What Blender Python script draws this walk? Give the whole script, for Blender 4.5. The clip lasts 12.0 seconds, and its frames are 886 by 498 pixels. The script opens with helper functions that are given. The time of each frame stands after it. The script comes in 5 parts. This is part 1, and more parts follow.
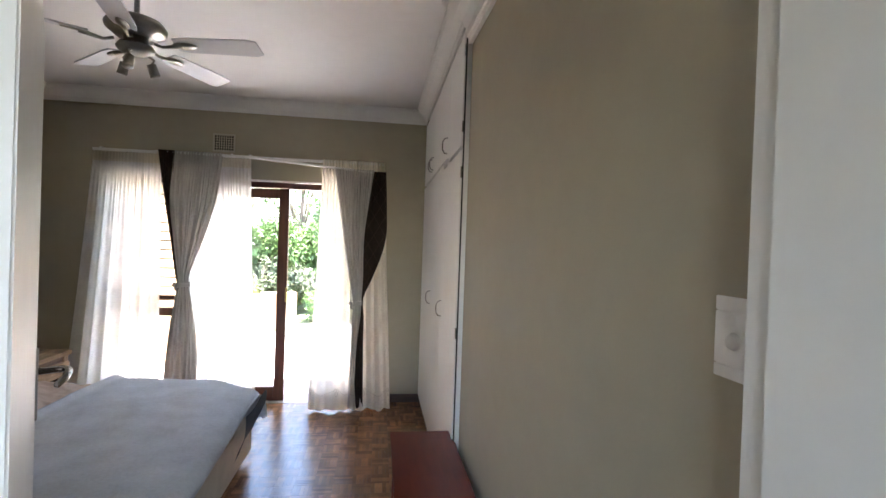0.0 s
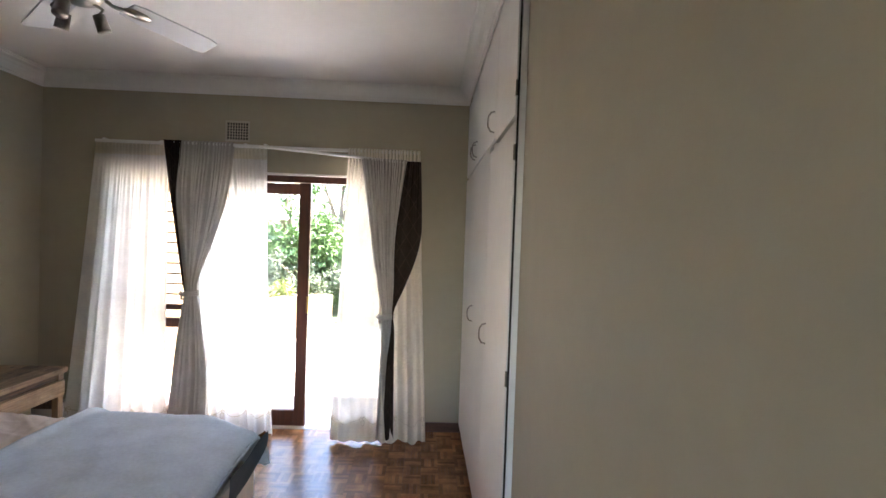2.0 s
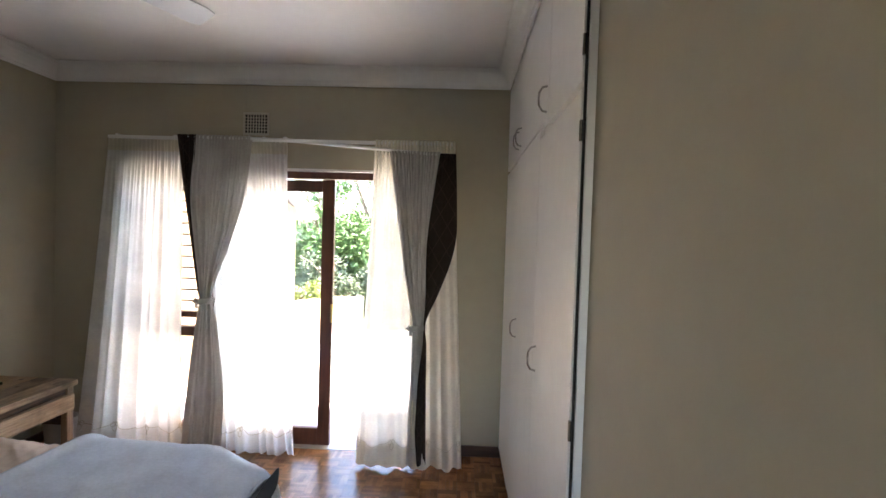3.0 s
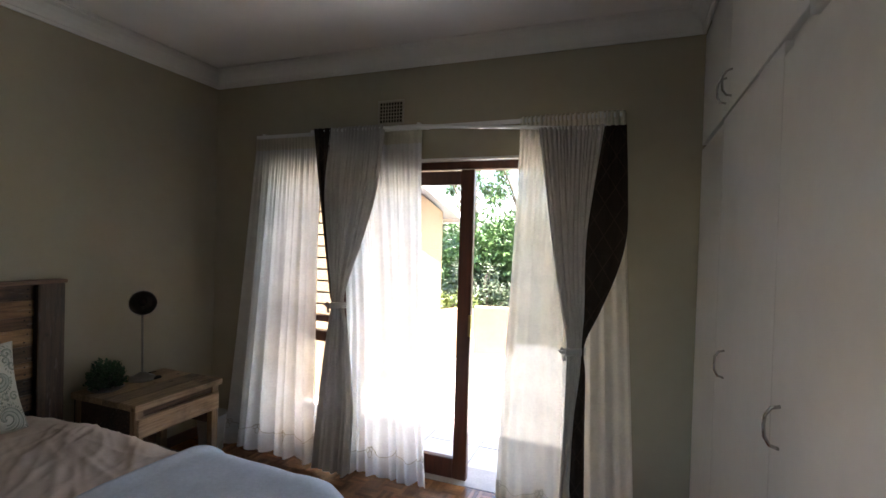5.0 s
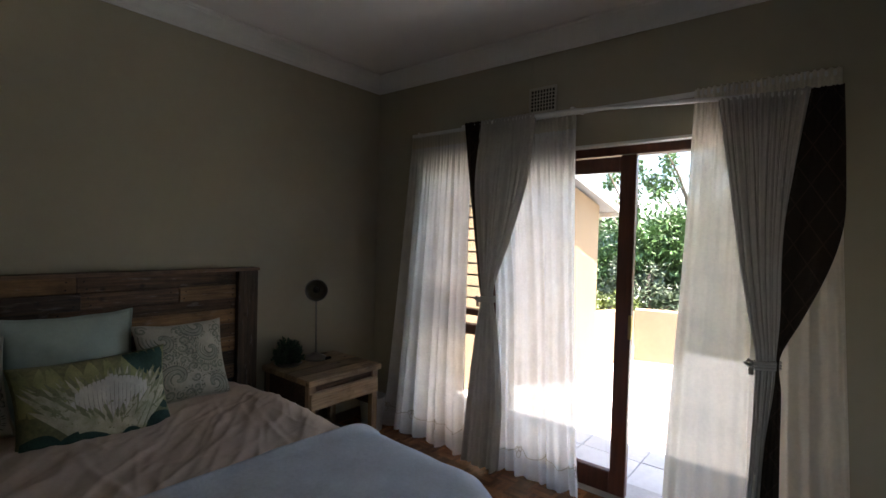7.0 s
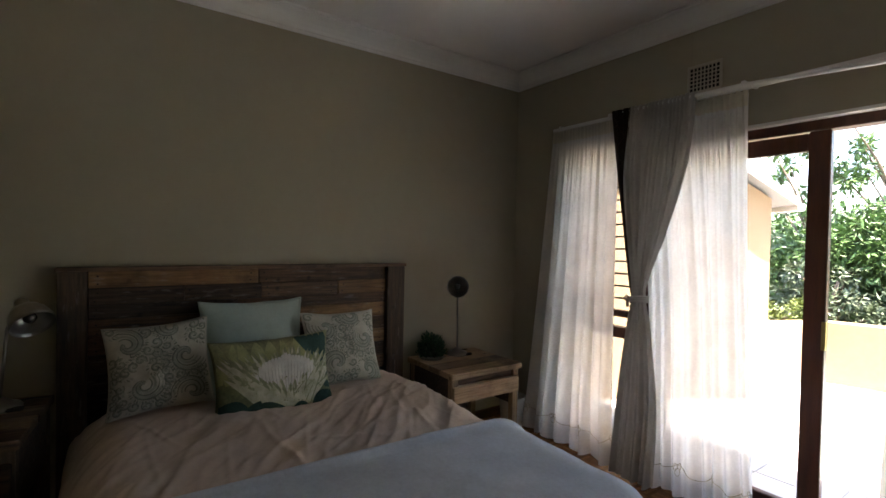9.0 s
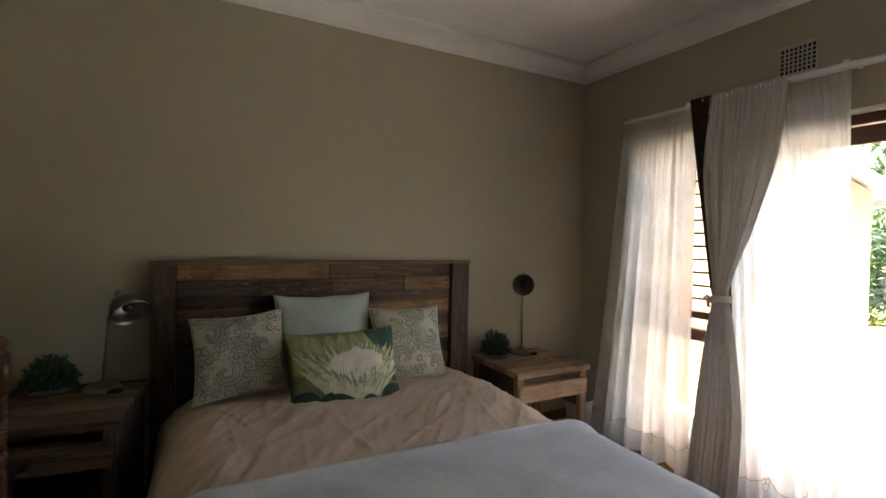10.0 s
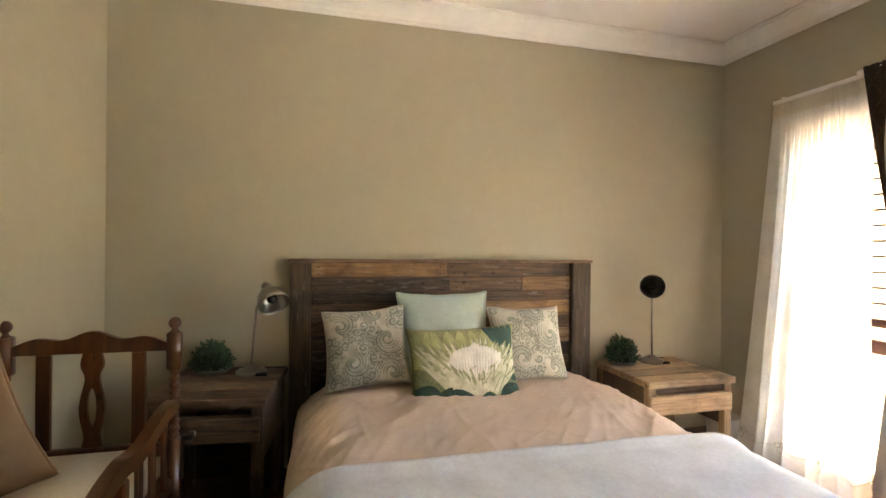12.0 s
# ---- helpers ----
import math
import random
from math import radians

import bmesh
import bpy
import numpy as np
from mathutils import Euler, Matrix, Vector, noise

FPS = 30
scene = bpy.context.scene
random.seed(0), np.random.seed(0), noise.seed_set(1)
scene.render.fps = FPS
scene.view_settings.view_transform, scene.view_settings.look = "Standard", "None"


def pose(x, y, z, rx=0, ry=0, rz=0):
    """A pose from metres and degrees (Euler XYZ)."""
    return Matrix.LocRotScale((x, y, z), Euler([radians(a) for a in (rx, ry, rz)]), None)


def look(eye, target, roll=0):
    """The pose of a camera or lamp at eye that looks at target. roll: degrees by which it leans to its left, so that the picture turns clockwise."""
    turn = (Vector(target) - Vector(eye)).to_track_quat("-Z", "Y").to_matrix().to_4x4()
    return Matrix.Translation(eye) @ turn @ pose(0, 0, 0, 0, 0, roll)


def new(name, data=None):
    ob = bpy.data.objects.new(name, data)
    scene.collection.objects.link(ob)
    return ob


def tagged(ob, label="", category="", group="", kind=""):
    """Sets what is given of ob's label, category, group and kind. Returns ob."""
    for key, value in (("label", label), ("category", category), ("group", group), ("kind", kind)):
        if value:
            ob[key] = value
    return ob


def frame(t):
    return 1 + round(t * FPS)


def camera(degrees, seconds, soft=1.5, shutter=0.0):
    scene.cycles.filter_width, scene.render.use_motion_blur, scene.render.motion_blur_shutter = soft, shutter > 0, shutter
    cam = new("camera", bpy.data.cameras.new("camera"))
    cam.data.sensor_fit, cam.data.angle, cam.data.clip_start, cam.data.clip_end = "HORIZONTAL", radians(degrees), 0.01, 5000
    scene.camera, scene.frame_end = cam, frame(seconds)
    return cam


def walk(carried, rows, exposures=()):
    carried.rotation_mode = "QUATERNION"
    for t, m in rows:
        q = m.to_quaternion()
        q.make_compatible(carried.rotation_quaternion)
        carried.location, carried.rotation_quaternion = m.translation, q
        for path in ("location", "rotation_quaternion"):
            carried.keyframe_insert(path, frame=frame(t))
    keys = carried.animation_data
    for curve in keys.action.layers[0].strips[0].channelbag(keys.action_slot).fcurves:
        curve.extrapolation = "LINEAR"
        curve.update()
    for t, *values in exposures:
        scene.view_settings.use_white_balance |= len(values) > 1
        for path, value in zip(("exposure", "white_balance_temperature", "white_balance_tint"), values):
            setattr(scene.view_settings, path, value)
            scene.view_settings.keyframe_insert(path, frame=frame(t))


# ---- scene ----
cam = camera(86.2, 12.0)
PATH = [
    (0, (0.003, -0.341, 1.551), (0.27, 1.641, 1.533), 2.0),
    (0.5, (0.032, -0.193, 1.555), (0.272, 1.792, 1.532), 2.0),
    (1, (0.049, -0.023, 1.58), (0.262, 1.966, 1.553), 2.0),
    (1.5, (0.07, 0.161, 1.587), (0.247, 2.152, 1.555), 2.1),
    (2, (0.099, 0.371, 1.602), (0.174, 2.369, 1.563), 2.0),
    (2.5, (0.1, 0.583, 1.618), (0.09, 2.583, 1.573), 2.0),
    (2.7, (0.098, 0.667, 1.633), (0.069, 2.666, 1.579), 1.9),
    (4.5, (0.036, 1.328, 1.57), (-0.481, 3.26, 1.545), 1.8),
    (5, (0.055, 1.418, 1.558), (-0.661, 3.285, 1.528), 1.7),
    (5.5, (0.057, 1.463, 1.545), (-0.849, 3.246, 1.506), 1.7),
    (6, (0.055, 1.498, 1.53), (-0.992, 3.202, 1.485), 1.7),
    (6.5, (0.041, 1.507, 1.526), (-1.123, 3.132, 1.479), 1.7),
    (7, (0.022, 1.506, 1.519), (-1.243, 3.055, 1.468), 1.6),
    (9, (-0.046, 1.484, 1.453), (-1.685, 2.63, 1.414), 1.2),
    (9.5, (-0.071, 1.468, 1.442), (-1.774, 2.515, 1.398), 1.3),
    (10, (-0.094, 1.448, 1.426), (-1.858, 2.391, 1.385), 1.2),
    (10.5, (-0.122, 1.421, 1.418), (-1.945, 2.242, 1.38), 1.2),
    (11, (-0.129, 1.43, 1.384), (-2.008, 2.114, 1.362), 0.9),
    (11.5, (-0.131, 1.443, 1.354), (-2.044, 2.024, 1.35), 0.7),
    (12, (-0.133, 1.438, 1.351), (-2.07, 1.938, 1.348), 0.6),
]
EXPOSURES = [(0, 4.5, 6700, 17), (2.5, 4.42, 6750, 17), (4.5, 3.6, 6800, 15), (5.5, 3.08, 6650, 14), (7, 2.72, 6650, 14), (9, 3.1, 7050, 15), (10.5, 4.45, 8050, 17), (12, 5.66, 8850, 19)]
walk(cam, [(t, look(eye, target, roll)) for t, eye, target, roll in PATH], EXPOSURES)

# ---- world and sun ----
world = bpy.data.worlds.new("world")
scene.world = world
world.use_nodes = True
wn = world.node_tree.nodes
sky = wn.new("ShaderNodeTexSky")
sky.sky_type, sky.sun_disc = "NISHITA", False
SUN_ELEV, SUN_AZ = 68.0, 76.0   # azimuth in degrees, clockwise from +y
sky.sun_elevation, sky.sun_rotation = radians(SUN_ELEV), radians(SUN_AZ)
world.node_tree.links.new(sky.outputs[0], wn["Background"].inputs[0])
wn["Background"].inputs[1].default_value = 0.14
sun = new("sun", bpy.data.lights.new("sun", "SUN"))
sun.data.energy, sun.data.angle, sun.data.color = 5.0, radians(0.6), (1.0, 0.95, 0.87)
sd = Vector((math.sin(radians(SUN_AZ)) * math.cos(radians(SUN_ELEV)), math.cos(radians(SUN_AZ)) * math.cos(radians(SUN_ELEV)), math.sin(radians(SUN_ELEV))))
sun.matrix_world = look(sd * 30, (0, 0, 0))


# area lamp added for daylight from an unseen passage window behind the camera
day = new("passage_fill", bpy.data.lights.new("passage_fill", "AREA"))
day.data.shape, day.data.size, day.data.size_y = "RECTANGLE", 1.7, 1.3
day.data.energy, day.data.color = 0.30, (0.93, 0.97, 1.0)
day.matrix_world = look((0, -2.26, 1.5), (0, 2, 1.35))


# ---- materials ----
def mat(name, col, rough=0.6, metal=0.0, var=0.12, scale=3.0, bump=0.0, bscale=60.0, col2=None, stretch=(1, 1, 1), rnd=0.0, spec=0.5):
    """A surface with two scales of colour variation and fine relief."""
    m = bpy.data.materials.new(name)
    m.use_nodes = True
    nt = m.node_tree
    n, l = nt.nodes, nt.links
    b = n["Principled BSDF"]
    b.inputs["Roughness"].default_value, b.inputs["Metallic"].default_value = rough, metal
    b.inputs["Specular IOR Level"].default_value = spec
    tc = n.new("ShaderNodeTexCoord")
    mp = n.new("ShaderNodeMapping")
    mp.inputs["Scale"].default_value = stretch
    l.new(tc.outputs["Object"], mp.inputs[0])
    n1, n2 = n.new("ShaderNodeTexNoise"), n.new("ShaderNodeTexNoise")
    for q, sc in ((n1, scale), (n2, scale * 11)):
        q.inputs["Scale"].default_value, q.inputs["Detail"].default_value = sc, 5
        l.new(mp.outputs[0], q.inputs["Vector"])
    add = n.new("ShaderNodeMath")
    add.operation = "MULTIPLY_ADD"
    l.new(n2.outputs[0], add.inputs[0])
    add.inputs[1].default_value = 0.5
    l.new(n1.outputs[0], add.inputs[2])
    ramp = n.new("ShaderNodeValToRGB")
    c2 = col2 or tuple(c * (1 - 2 * var) for c in col)
    c1 = col if col2 else tuple(min(1, c * (1 + var)) for c in col)
    ramp.color_ramp.elements[0].position, ramp.color_ramp.elements[1].position = 0.5, 1.0
    ramp.color_ramp.elements[0].color, ramp.color_ramp.elements[1].color = (*c2, 1), (*c1, 1)
    l.new(add.outputs[0], ramp.inputs[0])
    out = ramp.outputs[0]
    if rnd:
        oi = n.new("ShaderNodeObjectInfo")
        geo = n.new("ShaderNodeNewGeometry")
        sm = n.new("ShaderNodeMath")
        sm.operation = "ADD"
        l.new(oi.outputs["Random"], sm.inputs[0])
        l.new(geo.outputs["Random Per Island"], sm.inputs[1])
        fr = n.new("ShaderNodeMath")
        fr.operation = "FRACT"
        l.new(sm.outputs[0], fr.inputs[0])
        mr = n.new("ShaderNodeMapRange")
        mr.inputs["To Min"].default_value, mr.inputs["To Max"].default_value = 1 - rnd, 1 + rnd
        l.new(fr.outputs[0], mr.inputs[0])
        hs = n.new("ShaderNodeHueSaturation")
        l.new(mr.outputs[0], hs.inputs["Value"])
        l.new(out, hs.inputs["Color"])
        out = hs.outputs[0]
    l.new(out, b.inputs["Base Color"])
    if bump:
        n3 = n.new("ShaderNodeTexNoise")
        n3.inputs["Scale"].default_value, n3.inputs["Detail"].default_value = bscale, 6
        l.new(mp.outputs[0], n3.inputs["Vector"])
        bp = n.new("ShaderNodeBump")
        bp.inputs["Strength"].default_value, bp.inputs["Distance"].default_value = bump, 0.004
        l.new(n3.outputs[0], bp.inputs["Height"])
        l.new(bp.outputs[0], b.inputs["Normal"])
    return m


def cloth(name, col, trans=0.5, clear=0.0, weave=900.0, var=0.06):
    """Thin woven cloth: diffuse, some light through it, and open weave."""
    m = mat(name, col, 0.9, var=var, scale=6, bump=0.25, bscale=weave, spec=0.1)
    n, l = m.node_tree.nodes, m.node_tree.links
    b, o = n["Principled BSDF"], n["Material Output"]
    src = b.inputs["Base Color"].links[0].from_socket
    last = b.outputs[0]
    if trans:
        tr = n.new("ShaderNodeBsdfTranslucent")
        l.new(src, tr.inputs[0])
        mx = n.new("ShaderNodeMixShader")
        mx.inputs[0].default_value = trans
        l.new(last, mx.inputs[1])
        l.new(tr.outputs[0], mx.inputs[2])
        last = mx.outputs[0]
    if clear:
        tp = n.new("ShaderNodeBsdfTransparent")
        mx = n.new("ShaderNodeMixShader")
        mx.inputs[0].default_value = clear
        l.new(last, mx.inputs[1])
        l.new(tp.outputs[0], mx.inputs[2])
        last = mx.outputs[0]
    l.new(last, o.inputs[0])
    return m


WALL = mat("wall_paint", (0.392, 0.350, 0.257), 0.75, var=0.03, scale=1.2, bump=0.15, bscale=90)
CEIL = mat("ceiling_paint", (0.85, 0.82, 0.80), 0.8, var=0.02, scale=1.0, bump=0.05)
CORN = mat("cornice_plaster", (0.80, 0.79, 0.76), 0.7, var=0.03, scale=2)
WHITE = mat("white_enamel", (0.78, 0.775, 0.75), 0.42, var=0.03, scale=1.5, bump=0.05, bscale=40)
# near black: painted shade in gaps and holes, also cords and nail heads
SHADEBLACK = mat("shade_and_black", (0.02, 0.018, 0.016), 0.9)
SKIRT = mat("dark_skirting_wood", (0.10, 0.05, 0.03), 0.4, var=0.25, scale=4, stretch=(1, 1, 8))
PARQ = mat("parquet_wood", (0.33, 0.155, 0.06), 0.25, spec=0.42, col2=(0.13, 0.056, 0.023), scale=9, bump=0.06, bscale=70, rnd=0.38)
MAHOG = mat("mahogany_frame", (0.125, 0.040, 0.020), 0.38, col2=(0.06, 0.019, 0.011), scale=5, stretch=(6, 6, 0.6), bump=0.08)
REDWOOD = mat("polished_red_wood", (0.17, 0.024, 0.012), 0.24, spec=0.35, col2=(0.12, 0.02, 0.011), scale=6, stretch=(6, 0.8, 6), bump=0.03)
PAVE = mat("pale_paving", (0.62, 0.615, 0.605), 0.8, var=0.08, scale=2, bump=0.2, bscale=50)
GRASS = mat("garden_ground", (0.10, 0.13, 0.05), 0.9, var=0.3, scale=2, bump=0.4, bscale=30)
YELLOW = mat("yellow_plaster", (0.34, 0.24, 0.145), 0.85, var=0.06, scale=1.5, bump=0.2, bscale=60)
ROOFM = mat("roof_sheet", (0.30, 0.29, 0.28), 0.7, var=0.1, scale=3)
SHEER = cloth("sheer_voile", (0.92, 0.91, 0.89), 0.64, 0.09)
SHEER2 = cloth("cream_voile", (0.80, 0.745, 0.64), 0.23, 0.05)
GREYC = cloth("grey_cotton_curtain", (0.54, 0.51, 0.47), 0.08)
BROWNC = cloth("brown_patterned_lining", (0.040, 0.028, 0.021), 0.04)


def lattice(m, line, pitch):
    """Adds thin crossing lines that make a diamond pattern on hanging cloth."""
    n, l = m.node_tree.nodes, m.node_tree.links
    src = n["Principled BSDF"].inputs["Base Color"].links[0].from_socket
    tc, sp = n.new("ShaderNodeTexCoord"), n.new("ShaderNodeSeparateXYZ")
    l.new(tc.outputs["Object"], sp.inputs[0])
    lines = []
    for sgn in (1.7, -1.7):
        mul, ping, less = (n.new("ShaderNodeMath") for _ in range(3))
        mul.operation, ping.operation, less.operation = "MULTIPLY_ADD", "PINGPONG", "LESS_THAN"
        mul.inputs[1].default_value, ping.inputs[1].default_value, less.inputs[1].default_value = sgn, pitch / 2, pitch * 0.035
        l.new(sp.outputs[0], mul.inputs[0])
        l.new(sp.outputs[2], mul.inputs[2])
        l.new(mul.outputs[0], ping.inputs[0])
        l.new(ping.outputs[0], less.inputs[0])
        lines.append(less.outputs[0])
    mx = n.new("ShaderNodeMath")
    mx.operation = "MAXIMUM"
    l.new(lines[0], mx.inputs[0])
    l.new(lines[1], mx.inputs[1])
    mix = n.new("ShaderNodeMix")
    mix.data_type = "RGBA"
    l.new(mx.outputs[0], mix.inputs[0])
    l.new(src, mix.inputs[6])
    mix.inputs[7].default_value = (*line, 1)
    l.new(mix.outputs[2], n["Principled BSDF"].inputs["Base Color"])


lattice(BROWNC, (0.062, 0.04, 0.029), 0.17)
DUVET = cloth("dusty_pink_cotton", (0.60, 0.48, 0.385), 0.0, weave=500, var=0.05)
BLANKET = cloth("pale_blue_blanket", (0.605, 0.65, 0.685), 0.0, weave=110, var=0.09)
# darker copy of the blanket's cloth, with backlit shade in its colour
BLANKSHADE = cloth("shaded_blanket", (0.10, 0.115, 0.13), 0.0, weave=260)
MATTR = cloth("cream_bed_base", (0.62, 0.56, 0.46), 0.0, weave=400)
CHROME = mat("satin_chrome", (0.50, 0.50, 0.50), 0.14, 1.0, var=0.05)
GLASS = bpy.data.materials.new("window_glass")
GLASS.use_nodes = True
gn, gl = GLASS.node_tree.nodes, GLASS.node_tree.links
gt, gg, gm, gf = (gn.new(k) for k in ("ShaderNodeBsdfTransparent", "ShaderNodeBsdfGlossy", "ShaderNodeMixShader", "ShaderNodeFresnel"))
gg.inputs["Roughness"].default_value = 0.02
gf.inputs[0].default_value = 1.45
gl.new(gf.outputs[0], gm.inputs[0]), gl.new(gt.outputs[0], gm.inputs[1]), gl.new(gg.outputs[0], gm.inputs[2])
gl.new(gm.outputs[0], gn["Material Output"].inputs[0])


def wood(name, light, dark, along, rough=0.7, bump=0.35, rnd=0.2, scale=5.0, worn=1.0):
    """Wood whose grain runs along the axis named, with knots, streaks and nail-dark marks."""
    st = tuple(0.9 if a == along else 15.0 for a in "xyz")
    m = mat(name, light, rough, col2=dark, scale=scale, stretch=st, bump=bump, bscale=14, rnd=rnd)
    n, l = m.node_tree.nodes, m.node_tree.links
    b = n["Principled BSDF"]
    src = b.inputs["Base Color"].links[0].from_socket
    tc = n.new("ShaderNodeTexCoord")
    oi = n.new("ShaderNodeObjectInfo")
    off = n.new("ShaderNodeVectorMath")
    off.operation = "MULTIPLY_ADD"
    off.inputs[1].default_value = (7, 7, 7)
    l.new(oi.outputs["Random"], off.inputs[0])
    l.new(tc.outputs["Object"], off.inputs[2])
    for q in [k for k in n if k.type == "MAPPING"]:
        l.new(off.outputs[0], q.inputs[0])
    vo = n.new("ShaderNodeTexVoronoi")
    vo.inputs["Scale"].default_value = 7
    l.new(off.outputs[0], vo.inputs["Vector"])
    rp = n.new("ShaderNodeValToRGB")
    rp.color_ramp.elements[0].position, rp.color_ramp.elements[1].position = 0.045, 0.13
    rp.color_ramp.elements[0].color, rp.color_ramp.elements[1].color = (0.35, 0.3, 0.26, 1), (1, 1, 1, 1)
    l.new(vo.outputs["Distance"], rp.inputs[0])
    mx = n.new("ShaderNodeMix")
    mx.data_type, mx.blend_type = "RGBA", "MULTIPLY"
    mx.inputs[0].default_value = 1.0
    l.new(src, mx.inputs[6])
    l.new(rp.outputs[0], mx.inputs[7])
    last = mx.outputs[2]
    for sc, st2, lo, hi, tint, amount in ((4.0, (1.2, 1.2, 1.2), 0.52, 0.72, tuple(c * 0.35 for c in dark), 0.75), (11.0, tuple(1.0 if a == along else 5.0 for a in "xyz"), 0.60, 0.70, tuple(0.5 * c + 0.16 for c in light), 0.45)):
        mp, nz, rm, am, mk = (n.new(k) for k in ("ShaderNodeMapping", "ShaderNodeTexNoise", "ShaderNodeMapRange", "ShaderNodeMath", "ShaderNodeMix"))
        mp.inputs["Scale"].default_value = st2
        l.new(off.outputs[0], mp.inputs[0])
        nz.inputs["Scale"].default_value, nz.inputs["Detail"].default_value = sc, 6
        l.new(mp.outputs[0], nz.inputs["Vector"])
        rm.inputs["From Min"].default_value, rm.inputs["From Max"].default_value = lo, hi
        l.new(nz.outputs[0], rm.inputs[0])
        am.operation = "MULTIPLY"
        am.inputs[1].default_value = amount * worn
        l.new(rm.outputs[0], am.inputs[0])
        mk.data_type = "RGBA"
        l.new(am.outputs[0], mk.inputs[0])
        l.new(last, mk.inputs[6])
        mk.inputs[7].default_value = (*tint, 1)
        last = mk.outputs[2]
    l.new(last, b.inputs["Base Color"])
    return m


RUSTICV = wood("weathered_post_wood", (0.135, 0.085, 0.05), (0.03, 0.018, 0.011), "z")
RUSTICH = wood("weathered_cap_wood", (0.24, 0.14, 0.08), (0.08, 0.045, 0.026), "y")
WOODTAN = wood("honey_plank_wood", (0.36, 0.20, 0.085), (0.12, 0.06, 0.026), "y")
WOODBR = wood("brown_plank_wood", (0.175, 0.095, 0.048), (0.03, 0.016, 0.010), "y")
WOODDK = wood("dark_plank_wood", (0.09, 0.052, 0.031), (0.012, 0.007, 0.005), "y")
WOODLT = wood("pale_pallet_wood", (0.46, 0.325, 0.195), (0.22, 0.14, 0.08), "y", rnd=0.15)
WOODLT2 = wood("grey_pallet_wood", (0.29, 0.21, 0.135), (0.12, 0.08, 0.05), "y", rnd=0.15)
WOODLV = wood("pale_pallet_leg", (0.36, 0.25, 0.145), (0.16, 0.10, 0.06), "z", rnd=0.15)
CHAIRW = wood("polished_chair_wood", (0.125, 0.040, 0.009), (0.045, 0.013, 0.004), "z", 0.3, 0.06, 0.12, 3.0, 0.15)
STEEL = mat("brushed_steel", (0.28, 0.265, 0.24), 0.36, 1.0, var=0.1, scale=12)
BULB = mat("bulb_glass", (0.10, 0.098, 0.095), 0.12, 0.6, var=0.01)
PLANT = mat("small_green_leaves", (0.05, 0.125, 0.06), 0.5, col2=(0.012, 0.042, 0.022), scale=30, rnd=0.35)
PLANTD = mat("shaded_core", (0.02, 0.04, 0.018), 0.9)
SAGE = cloth("sage_cotton", (0.42, 0.50, 0.44), 0.0, weave=700)
CREAM = cloth("cream_pad_cloth", (0.60, 0.53, 0.40), 0.0, weave=500)
TAN = cloth("tan_cloth", (0.26, 0.165, 0.10), 0.0, weave=500)
PROTEA = mat("printed_green_ground", (0.36, 0.35, 0.16), 0.85, col2=(0.11, 0.13, 0.07), scale=6, bump=0.2, bscale=500)
PROTEAD = mat("printed_dark_leaf", (0.035, 0.085, 0.065), 0.85, var=0.3, scale=9)
PETAL = mat("printed_petal", (0.70, 0.66, 0.50), 0.85, col2=(0.36, 0.35, 0.20), scale=22)
PETALS = mat("printed_petal_shade", (0.38, 0.38, 0.22), 0.85, col2=(0.17, 0.18, 0.10), scale=18)
PETALL = mat("printed_rib_line", (0.40, 0.34, 0.27), 0.85)
PETALG = mat("printed_bract", (0.46, 0.45, 0.20), 0.85, col2=(0.22, 0.24, 0.11), scale=16)
PETALW = mat("printed_flower_white", (0.72, 0.68, 0.60), 0.85, var=0.12, scale=20)


PAISLEY = cloth("paisley_cotton", (0.53, 0.495, 0.40), 0.0, weave=600, var=0.1)
INK = mat("grey_green_print", (0.24, 0.24, 0.19), 0.9, col2=(0.15, 0.16, 0.125), scale=25)
INKP = mat("pale_sage_print", (0.40, 0.40, 0.32), 0.9, col2=(0.30, 0.31, 0.25), scale=25)
LEAF = mat("broad_leaves", (0.12, 0.215, 0.065), 0.4, col2=(0.05, 0.10, 0.03), scale=3, rnd=0.4)
LEAFY = mat("yellow_green_leaves", (0.14, 0.17, 0.025), 0.5, col2=(0.06, 0.09, 0.014), scale=3, rnd=0.3)
LEAFP = mat("pale_shiny_leaves", (0.14, 0.17, 0.11), 0.35, col2=(0.05, 0.08, 0.035), scale=3, rnd=0.4)
BARK = mat("bark", (0.20, 0.15, 0.11), 0.9, var=0.3, scale=8, stretch=(3, 3, 0.6), bump=0.5, bscale=30)
FROST = mat("frosted_plastic", (0.45, 0.45, 0.44), 0.35, var=0.05)
FAN_ANGLE = -5


# ---- mesh helpers ----
def box(bm, x0, x1, y0, y1, z0, z1, bev=0.0):
    """Adds a box, with bevelled edges where bev is given."""
    r = bmesh.ops.create_cube(bm, size=1.0, matrix=Matrix.LocRotScale(((x0 + x1) / 2, (y0 + y1) / 2, (z0 + z1) / 2), None, (x1 - x0, y1 - y0, z1 - z0)))
    if bev:
        vs = set(r["verts"])
        es = [e for e in bm.edges if e.verts[0] in vs and e.verts[1] in vs]
        bmesh.ops.bevel(bm, geom=es, offset=bev, segments=2, affect="EDGES", clamp_overlap=True)
    return bm


def B(x0, x1, y0, y1, z0, z1, bev=0.0):
    return box(bmesh.new(), x0, x1, y0, y1, z0, z1, bev)


